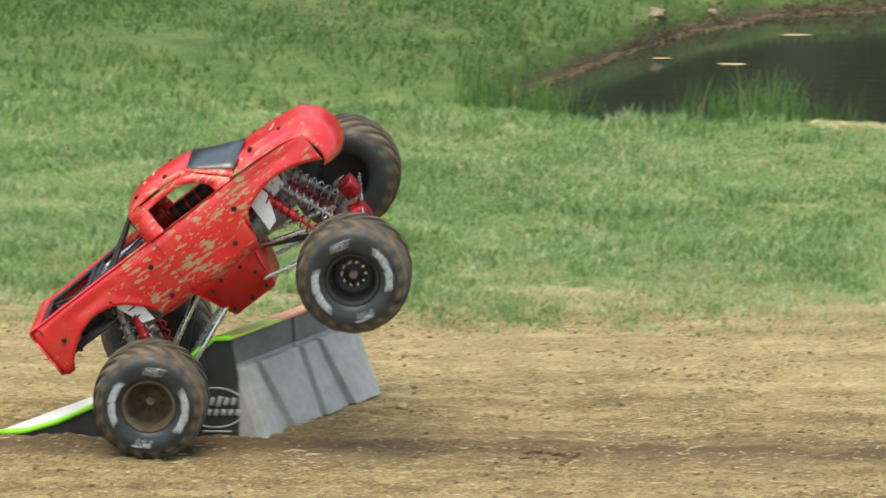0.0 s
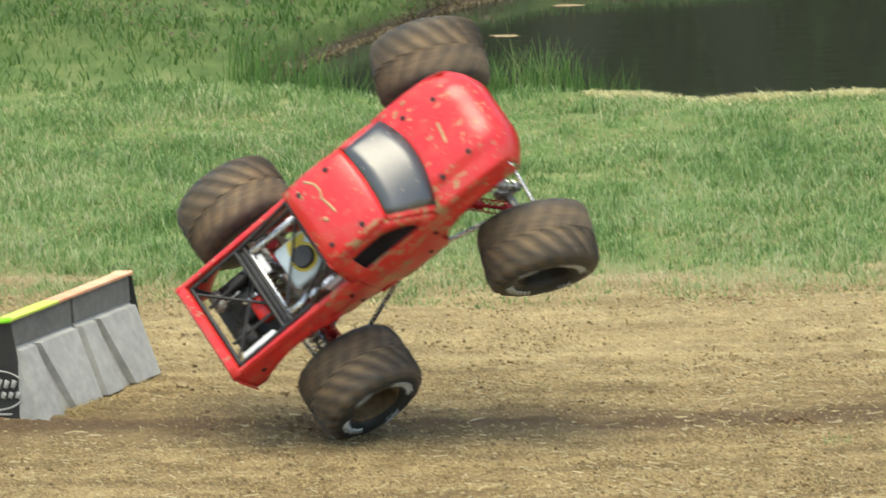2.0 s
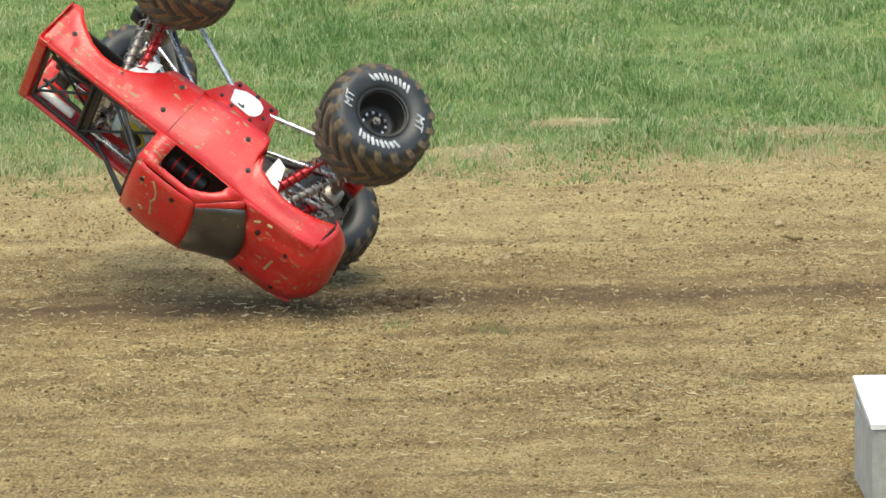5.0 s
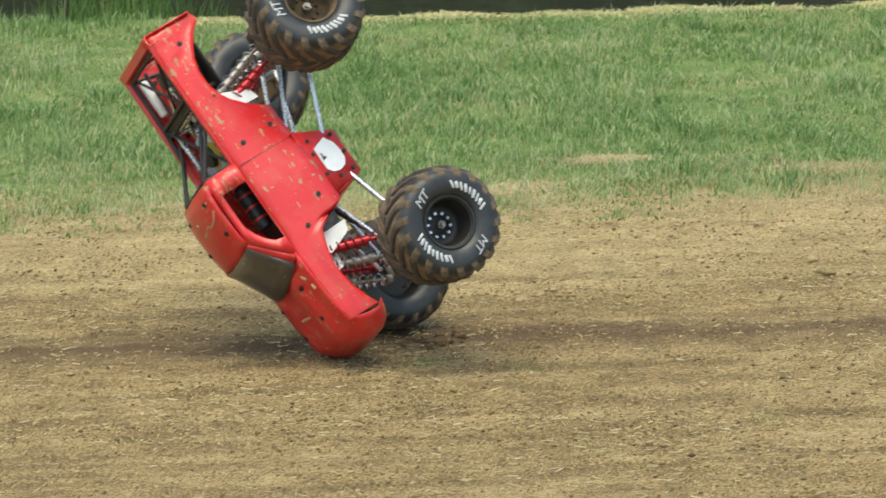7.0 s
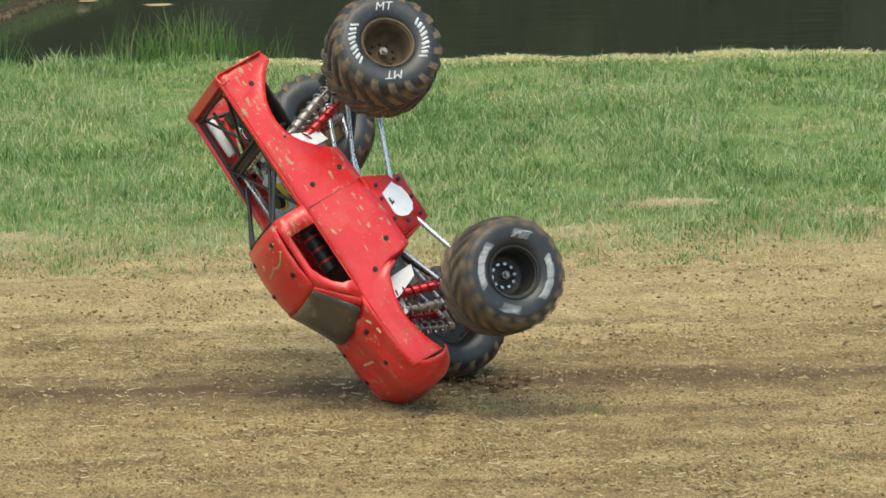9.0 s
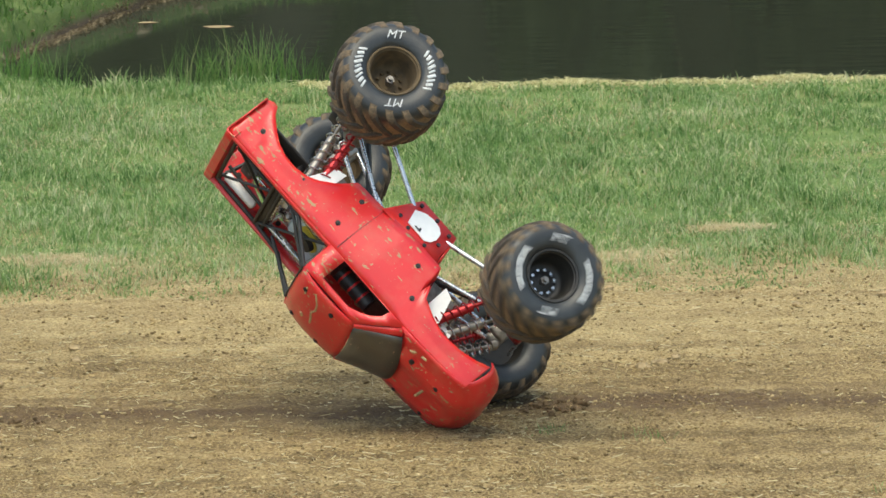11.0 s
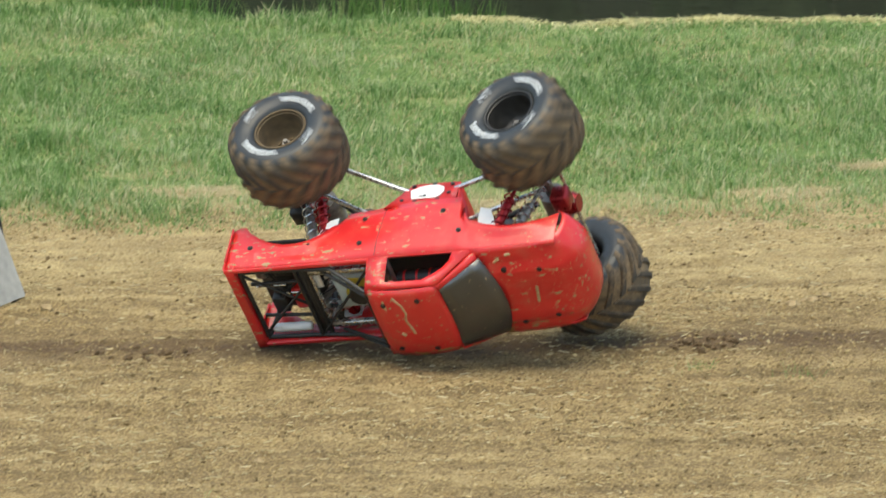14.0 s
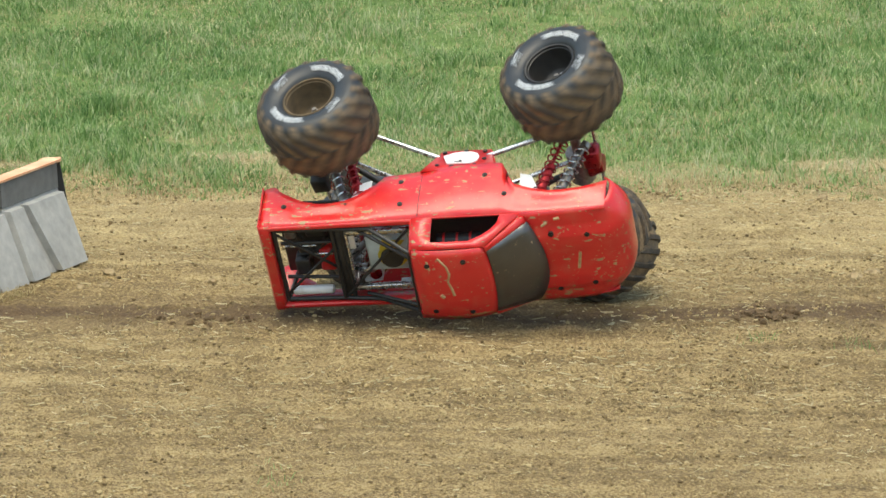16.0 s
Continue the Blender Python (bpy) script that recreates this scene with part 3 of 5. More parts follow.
def lump(r, seed, flat=0.7, mat=CLOD, name="lump"):
    bm = bmesh.new()
    bmesh.ops.create_icosphere(bm, subdivisions=2, radius=r)
    for p in bm.verts:
        k = 1 + 0.5 * noise.noise(p.co / r * 1.3 + Vector((seed * 3.1, 0, 0))) + 0.25 * noise.noise(p.co / r * 3.7 + Vector((0, seed * 5.7, 0)))
        p.co = Vector((p.co.x * k * 1.15, p.co.y * k, p.co.z * k * flat))
    me = bpy.data.meshes.new(name)
    bm.to_mesh(me)
    bm.free()
    me.materials.append(mat)
    return me


def litter():
    """Brown leaf litter and mud crumbs on the slope by the pond."""
    x = np.concatenate([rng.normal(cx, 0.18, 60) for cx, cy in ((-1.35, 21.9), (-1.05, 21.55), (-0.85, 22.1), (-1.5, 22.3))])
    y = np.concatenate([rng.normal(cy, 0.13, 60) for cx, cy in ((-1.35, 21.9), (-1.05, 21.55), (-0.85, 22.1), (-1.5, 22.3))])
    keep = pond_depth(x, y) < -0.05
    x, y = x[keep], y[keep]
    tagged(blades(x, y, ground_height(x, y) + 0.02, rng.uniform(0.008, 0.02, len(x)), rng.uniform(0.008, 0.018, len(x)), rng.uniform(0.8, 2.0, len(x)), LITTER, "leaf_litter"),
           "brown leaf litter on the grassy bank", "leaf litter", kind="stuff")
    # washed-out mud lip along the far shore
    x = rng.uniform(-0.9, 1.2, 5200)
    y = np.interp(x, *zip(*BANK)) + rng.normal(0.03, 0.035, len(x))
    tagged(blades(x, y, np.maximum(ground_height(x, y), -0.07), rng.uniform(0.006, 0.02, len(x)), rng.uniform(0.006, 0.014, len(x)), rng.uniform(0.5, 2.0, len(x)), LITTER, "bank_mud"),
           "brown mud and roots along the far shore", "mud", kind="stuff")


def tufts():
    """Small green and dry tufts that stand on the dirt."""
    for m, label, spots in ((GRASS, "small green tufts growing on the dirt track", ((1.07, 15.30, 26, 0.034), (0.82, 15.42, 34, 0.026), (1.62, 14.72, 20, 0.03), (-0.38, 13.95, 26, 0.03), (-0.40, 14.1, 16, 0.02))),
                            (STRAW, "dry straw wisps lying on the dirt track", ((1.32, 15.72, 7, 0.012), (-1.15, 15.88, 70, 0.035), (-1.10, 15.93, 50, 0.03), (-0.97, 16.49, 24, 0.012), (0.78, 14.95, 12, 0.05), (-0.78, 16.30, 30, 0.014), (1.06, 15.50, 10, 0.03), (-1.18, 15.88, 46, 0.018), (1.9, 16.2, 18, 0.014)))):
        px, py, ph = [], [], []
        for x, y, n, h in spots:
            px.append(rng.normal(x, 0.026, n)), py.append(rng.normal(y, 0.03, n)), ph.append(h * rng.uniform(0.4, 1.3, n))
        px, py, ph = map(np.concatenate, (px, py, ph))
        o = blades(px, py, ground_height(px, py), ph, rng.uniform(0.0015, 0.003, len(px)), rng.uniform(0.2, 1.0 if m is GRASS else 2.4, len(px)), m, "track_grass" if m is GRASS else "track_straw")
        tagged(o, label, "grass tufts", kind="stuff")


meadow(), bare_spots(), reeds(), clods(), litter(), tufts()
for i, (x, y, r) in enumerate(((-0.90, 16.20, 0.016), (-0.42, 16.38, 0.012), (1.116, 16.20, 0.017), (1.08, 17.13, 0.014), (0.58, 16.19, 0.010), (-0.62, 16.1, 0.010), (1.95, 16.55, 0.017), (-0.43, 16.55, 0.014),
                               (0.06, 16.63, 0.010), (1.6, 16.9, 0.012), (1.85, 17.0, 0.012), (0.9, 14.3, 0.009), (-0.3, 14.5, 0.010), (0.4, 15.0, 0.008), (1.5, 15.1, 0.010), (-0.1, 15.4, 0.008), (2.1, 16.1, 0.009), (-0.90, 16.05, 0.012), (-0.97, 16.0, 0.010), (1.21, 16.28, 0.011), (1.17, 16.24, 0.014), (1.15, 16.25, 0.009), (1.40, 16.09, 0.010), (1.43, 16.10, 0.007), (1.37, 16.10, 0.007), (1.62, 17.02, 0.010))):
    o = new("dirt_clod", lump(r, i, name="dirt_clod"))
    o.location = (x, y, float(ground_height(x, y)) + r * 0.4)
    tagged(o, "crumbly brown clod lying on the dirt track", "clod", "clods on the track")
for i, (x, y, r) in enumerate(((-0.31, 22.86, 0.036), (-0.62, 22.02, 0.016), (-0.1, 23.12, 0.018), (-0.80, 21.60, 0.022))):
    o = new("rock", lump(r, i + 40, 0.7, STONE, "rock"))
    o.location = (x, y, float(ground_height(x, y)) + r * 0.3)
    tagged(o, "weathered tan rock on the pond bank", "rock", "rocks on the bank")


for i, (x, y, a) in enumerate(((-0.02, 22.28, 0.050), (0.22, 22.95, 0.050), (0.70, 23.25, 0.10), (-0.28, 22.40, 0.035))):
    o = new("algae_mat", lump(a, i + 60, 0.03, CLOD, "algae_mat"))
    o.location, o.scale = (x, y, -0.073), (1, 0.5, 1)
    tagged(o, "pale mat of algae floating on the pond", "algae", "algae on the pond")

stick = Build().path([(-0.030, 0.012, 0.010), (-0.020, 0.0, 0.012), (0.0, -0.004, 0.006), (0.028, -0.002, 0.006)], 0.0055, 8)
o = new("stick", stick.mesh("stick", STRAW, True))
o.location = (1.965, 16.36, float(ground_height(1.965, 16.36)))
tagged(o, "short pale stick lying on the dirt", "stick")


# ---- shrubs and woods ----
def leaf_cloud(centre, radii, n, size):
    u = rng.normal(size=(n, 3))
    u /= np.linalg.norm(u, axis=1)[:, None]
    p = np.array(centre) + u * np.array(radii) * (0.55 + 0.5 * rng.random((n, 1)))
    a, b = rng.normal(size=(n, 3)), rng.normal(size=(n, 3))
    a /= np.linalg.norm(a, axis=1)[:, None]
    b -= a * (a * b).sum(1)[:, None]
    b /= np.linalg.norm(b, axis=1)[:, None]
    s = (size * rng.uniform(0.5, 1.4, n))[:, None]
    return np.stack([p - a * s, p + b * s * 0.45, p + a * s, p - b * s * 0.45], 1).reshape(-1, 3)


def leafy(name, clouds, parent, mat=LEAF):
    v = np.concatenate([leaf_cloud(*c) for c in clouds])
    ob = new(name, big_mesh(name, v, np.arange(len(v)).reshape(-1, 4), mat))
    ob.parent = parent
    return ob


def shrub(x, y, r):
    t = thing("shrub", "dark green leafy shrub at the top of the bank", "shrub", "shrubs on the bank")
    z = float(ground_height(x, y))
    t.location = (x, y, z)
    b = Build()
    for i in range(7):
        w = i * 0.9
        b.tube((0, 0, -0.02), (math.cos(w) * r * 0.6, math.sin(w) * r * 0.6, r * 0.9), 0.012, 6, 0.004)
    part("stems", b, BARK, t)
    leafy("crown", [((math.cos(k * 2.4) * r * 0.5, math.sin(k * 2.4) * r * 0.4, r * (0.45 + 0.12 * (k % 4))), (r * 0.5, r * 0.45, r * 0.4), 420, 0.03) for k in range(9)], t)


for x, y, r in ((-2.95, 22.75, 0.46), (-2.45, 23.15, 0.36), (-3.5, 23.0, 0.5), (-1.95, 23.55, 0.36)):
    shrub(x, y, r)


def tree(x, y, h):
    t = thing("tree", "tall dark broadleaf tree of the woods behind the pond", "tree", "woods behind the pond")
    z = float(ground_height(x, y))
    t.location = (x, y, z)
    b = Build()
    q = Vector((0, 0, -0.1))
    for k in range(5):
        e = Vector((rng.uniform(-0.2, 0.2), rng.uniform(-0.2, 0.2), h * (k + 1) / 5.5))
        b.tube(q, e, 0.26 * (1 - k / 6), 9, 0.26 * (1 - (k + 1) / 6))
        q = e
    tops = []
    for k in range(9):
        w, z0 = k * 2.4, h * (0.42 + 0.05 * k)
        e = Vector((math.cos(w) * h * 0.2, math.sin(w) * h * 0.2, z0 + h * 0.14))
        b.tube((0, 0, z0), e, 0.08, 6, 0.03)
        tops.append(e)
    part("trunk", b, BARK, t)
    leafy("crown", [(tuple(e), (h * 0.16, h * 0.16, h * 0.10), 300, 0.42) for e in tops] + [((0, 0, h * 0.92), (h * 0.16, h * 0.16, h * 0.12), 300, 0.42)], t)
    return t


for i in range(34):
    tree(-17 + i * 1.15 + rng.uniform(-0.4, 0.4), 31 + (i % 3) * 1.7 + rng.uniform(-0.6, 0.6), rng.uniform(4.4, 5.8))
under = [((-18 + (i % 44) * 0.9, 35.6 + (i % 4) * 0.9, 0.6 + 1.1 * (i // 44)), (1.1, 0.8, 0.9), 300, 0.30) for i in range(132)]
wood = leafy("undergrowth", under, None, THICKET)
tagged(wood, "dark undergrowth along the foot of the woods", "undergrowth", kind="stuff")


# ---- the jump ramp ----
def jump_ramp():
    """Curved kicker with a black side, pale deck, painted edges and grey moulded end blocks."""
    t = thing("jump_ramp", "small black and grey jump ramp with neon painted edges", "ramp")
    t.location, t.scale = (-1.245, 15.82, 0), (1, 1, 1.07)
    e = Vector((0.43, 0.90, 0)).normalized()
    along = e * 0.66
    curve = [(x - 0.03, z) for x, z in [(-0.68, 0.003), (-0.60, 0.010), (-0.52, 0.032), (-0.44, 0.066), (-0.36, 0.099), (-0.28, 0.130), (-0.22, 0.158), (-0.16, 0.200), (-0.10, 0.246), (-0.055, 0.248)]]
    side = Build().prism([(x, 0, z) for x, z in curve] + [(-0.04, 0, 0.0), (-0.71, 0, 0.0)], Vector((0, 0.012, 0)))
    panel = part("side_panel", side, PANEL, t, "black side panel with a pale emblem", smooth=False)
    side = Build().prism([(x, 0, z) for x, z in curve] + [(-0.04, 0, 0.0), (-0.71, 0, 0.0)], Vector((0, 0.012, 0)))
    far = part("side_panel", side, PANEL, t, smooth=False)
    far.location = along
    deck = Build()
    lift = Vector((0, 0, 0.004))
    deck.grid([[Vector((x, 0.0, z)) + lift + along * k for x, z in curve] for k in (0.03, 0.5, 0.97)])
    part("deck", deck, DECK, t, "scuffed pale deck", thick=0.008)
    for k, m, a, b in ((-0.012, GREEN, 0, len(curve)), (0.985, ORANGE, 0, len(curve))):
        s = Build()
        s.grid([[Vector((x, 0, z)) + lift * 1.2 + along * q for x, z in curve[a:b]] for q in (k, k + 0.028)])
        part("edge_strip", s, m, t, "neon painted edge strip", thick=0.012)
    for k0, k1, m in ((0.0, 0.38, LIME), (0.38, 1.0, ORANGE)):
        a, b = along * k0, along * k1
        s = Build().prism([a + Vector((-0.125, 0, 0.250)), a + Vector((-0.080, 0, 0.250)), b + Vector((-0.080, 0, 0.250)), b + Vector((-0.125, 0, 0.250))], (0, 0, 0.006))
        part("edge_strip", s, m, t, "neon painted lip", smooth=False)
    # white bars of the emblem
    b = Build()
    slant = Matrix.Rotation(0.35, 4, "Y")
    for k in range(7):
        b.box((-0.195 + 0.019 * k, -0.0025, 0.092), (0.012, 0.004, 0.020 + 0.008 * (k in (0, 4))), slant, bevel=0.001)
    for k in range(6):
        b.box((-0.165 + 0.019 * k, -0.0025, 0.064), (0.012, 0.004, 0.016 + 0.008 * (k == 0)), slant, bevel=0.001)
    for a0 in (0.5, 0.5 + math.pi):
        b.path([(-0.130 + 0.082 * math.cos(a0 + 0.21 * k), -0.001, 0.076 + 0.050 * math.sin(a0 + 0.21 * k)) for k in range(11)], 0.0026, 6)
    b.box((-0.125, -0.0025, 0.016), (0.075, 0.004, 0.005), bevel=0.001)
    part("emblem", b, CAST, panel, "pale grey oval emblem with plain bars")
    # end blocks
    n = Vector((e.y, -e.x, 0))
    for i in range(2):
        o = e * (0.012 + i * 0.325) + Vector((-0.095, 0, 0))
        L = 0.312
        blk = Build()
        up = Vector((0, 0, 1))
        prof = [(-0.05, 0.0), (0.088, 0.0), (0.010, 0.182), (-0.05, 0.182)]
        blk.prism([o + n * w + up * z for w, z in prof], e * L)
        block = part("end_block", blk, CAST, t, "weathered grey moulded block", smooth=False)
        pan = Build()
        q = lambda u, z, w: o + e * u + up * z + n * (w + 0.088 - 0.078 * z / 0.182)
        for u0, u1, v0, v1 in ((0.004, 0.085, 0.004, 0.098), (0.102, 0.306, 0.160, 0.306)):
            ring = [(v0, 0.004), (v1, 0.004), (u1, 0.176), (u0, 0.176)]
            base, face = [q(u, z, -0.002) for u, z in ring], [q(u + (0.004 if k in (0, 3) else -0.004), z, 0.022) for k, (u, z) in enumerate(ring)]
            pan.add(base + face, [(4, 5, 6, 7)] + [(k, (k + 1) % 4, 4 + (k + 1) % 4, 4 + k) for k in range(4)])
        part("raised_panel", pan, CAST, block, smooth=False)
        cap = Build()
        a = o + e * 0.001
        cap.prism([a + n * w + up * z for w, z in ((-0.05, 0.184), (0.013, 0.184), (0.009, 0.247), (-0.05, 0.247))], e * (L - 0.002))
        part("cap_board", cap, CAP, t, "dusty dark grey cap board", smooth=False)
    return t


jump_ramp()


def white_block():
    """A pale box ramp that stands nearer to the stand."""
    t = thing("box_ramp", "white-topped grey wooden box ramp on the dirt", "ramp")
    t.location = (1.80, 13.46, 0)
    b = Build().box((0.2, 0.16, 0.10), (0.40, 0.32, 0.20), bevel=0.006)
    part("body", b, CAST, t, smooth=False)
    s = Build().prism([(-0.004, -0.004, 0.20), (0.404, -0.004, 0.20), (0.404, 0.324, 0.235), (-0.004, 0.324, 0.235)], (0, 0, 0.012))
    part("top_board", s, WHITE, t, "white painted top board", smooth=False)
    s = Build().prism([(0.002, 0.01, 0.198), (0.002, 0.315, 0.198), (0.002, 0.315, 0.236), (0.002, 0.01, 0.203)], (0.396, 0, 0))
    part("wedge", s, CAST, t, smooth=False)


white_block()


# ---- the truck: x forward, y to its left, z up, the origin between the wheels ----
def wheel_parts(rim_mat, bolt_mat, rim_label):
    """A fat tyre with chevron lugs; its axle is y, its outer face +y."""
    b = Build()
    half = [(0.0, 0.1435), (0.035, 0.1430), (0.060, 0.1405), (0.078, 0.134), (0.087, 0.123), (0.0905, 0.110), (0.0895, 0.096), (0.086, 0.082), (0.079, 0.072), (0.070, 0.067)]
    prof = [(-y, r) for y, r in half[::-1]] + half[1:]
    b.revolve(prof, 60)
    tyre = new("wheel", b.mesh("wheel", TYRE, True))
    tagged(tyre, "fat black tyre with earth-caked chevron tread")
    lugs = 18
    meshes = []
    for s in (1, -1):
        g = Build()
        pts = []
        for y, da, r in ((0.002, 0.0, 0.1420), (0.040, 0.22, 0.1415), (0.064, 0.36, 0.1385), (0.080, 0.44, 0.1310), (0.0885, 0.48, 0.1190)):
            for w, up in ((-0.078, 0.0), (-0.052, 0.0090), (0.052, 0.0090), (0.078, 0.0)):
                ang, rr = da + w * (1.0 + 0.25 * da), r + up * (1.0 if y < 0.085 else 0.3)
                pts.append((rr * math.cos(ang), s * y, rr * math.sin(ang)))
        g.add(pts, [(j * 4 + c, j * 4 + c + 1, j * 4 + c + 5, j * 4 + c + 4) for j in range(4) for c in range(3)] + [(0, 1, 2, 3), (16, 17, 18, 19)])
        meshes.append(g.mesh("lug", LUG, True))
    for i in range(lugs):
        for k in range(2):
            lug = new("lug", meshes[k])
            lug.parent = tyre
            lug.rotation_euler = (0, -2 * math.pi * (i + 0.5 * k) / lugs, 0)
    rim = Build().revolve([(0.070, 0.070), (0.075, 0.066), (0.072, 0.061), (0.050, 0.058), (0.010, 0.055), (0.002, 0.046), (0.000, 0.030), (0.006, 0.022), (0.006, 0.0005)], 40)
    rim.revolve([(-0.070, 0.076), (-0.070, 0.068), (-0.02, 0.060), (-0.012, 0.02), (-0.012, 0.0005)], 32)
    part("rim", rim, rim_mat, tyre, rim_label)
    ring = Build().revolve([(0.0765, 0.0715), (0.0800, 0.0690), (0.0790, 0.0645), (0.072, 0.0630)], 40)
    part("bead_ring", ring, rim_mat, tyre)
    hub = Build().tube((0, 0.002, 0), (0, 0.026, 0), 0.0115, 6)
    hub.tube((0, 0.026, 0), (0, 0.036, 0), 0.006, 8)
    part("hub_nut", hub, ALLOY, tyre, "bare metal hub nut")
    for i in range(10):
        w = 2 * math.pi * i / 10
        p = (0.031 * math.cos(w), -0.002, 0.031 * math.sin(w))
        part("rim_bolt", Build().tube(p, (p[0], 0.010, p[2]), 0.0042, 6), bolt_mat, tyre)
    # white print: two arcs of bars, two short marks between
    for k in range(2):
        b = Build()
        for j in range(9):
            w = math.pi * k + math.pi / 2 + (j - 4) * 0.135
            m = Matrix.Rotation(-w, 4, "Y")
            o, lean = Vector((0.0965 * math.cos(w), 0.0893, 0.0965 * math.sin(w))), Matrix.Rotation(0.5, 4, "Y")
            b.box(o, (0.0225 - 0.004 * (j % 3 == 1), 0.0036, 0.0062 + 0.0026 * (j % 2)), m @ lean, 0.0008)
        part("sidewall_print", b, LETTER, tyre, "white sidewall print")
    for k in range(2):
        w = math.pi * k
        cu = bpy.data.curves.new("mark", "FONT")
        cu.body, cu.size, cu.extrude, cu.align_x, cu.align_y = "MT", 0.033, 0.0016, "CENTER", "CENTER"
        cu.shear = 0.3
        tmp = new("mark", cu)
        bpy.context.view_layer.update()
        me = bpy.data.meshes.new_from_object(tmp.evaluated_get(bpy.context.evaluated_depsgraph_get()))
        bpy.data.objects.remove(tmp)
        me.transform(Matrix.Translation((0.0965 * math.cos(w), 0.0905, 0.0965 * math.sin(w))) @ Matrix.Rotation(math.pi / 2 - w, 4, "Y") @ Matrix.Rotation(radians(-90), 4, "X") @ Matrix.Rotation(math.pi, 4, "Y") @ Matrix.Rotation(math.pi, 4, "Z") @ Matrix.Scale(-1.0, 4, (1, 0, 0)))
        me.materials.clear()
        me.materials.append(LETTER)
        mk = new("print_mark", me)
        mk.parent = tyre
        tagged(mk, "white letters MT on the sidewall")
    return tyre


ARCH = [(-0.487, 0.186), (-0.470, 0.176), (-0.455, 0.178), (-0.440, 0.200), (-0.405, 0.228), (-0.372, 0.248), (-0.336, 0.259), (-0.300, 0.260), (-0.264, 0.252), (-0.235, 0.234), (-0.205, 0.203), (-0.172, 0.146), (-0.15, 0.142),
        (0.130, 0.141), (0.140, 0.142), (0.156, 0.178), (0.168, 0.214), (0.180, 0.235), (0.228, 0.254), (0.273, 0.264), (0.310, 0.263), (0.344, 0.257), (0.385, 0.241), (0.415, 0.224), (0.436, 0.207), (0.448, 0.206)]


def lower(x):
    return float(np.interp(x, *zip(*ARCH)))


def upper(x):
    return float(np.interp(x, [-0.49, 0.15, 0.22, 0.39, 0.43, 0.45], [0.327, 0.327, 0.330, 0.322, 0.313, 0.301]))


def half_width(x):
    return float(np.interp(x, [-0.49, -0.46, -0.2, 0.1, 0.35, 0.40, 0.425, 0.45], [0.153, 0.156, 0.159, 0.162, 0.162, 0.159, 0.153, 0.144]))


def side_y(x, z):
    """The outer face of the shell's side at a place along and up it."""
    belly = 0.006 * math.sin(math.pi * min(max((z - 0.14) / 0.19, 0), 1))
    tuck = (0.327 - z) * 0.13 * min(max((0.02 - x) / 0.15, 0), 1)
    return half_width(x) - 0.004 + belly - tuck - (0.004 if z > 0.285 else 0.0)


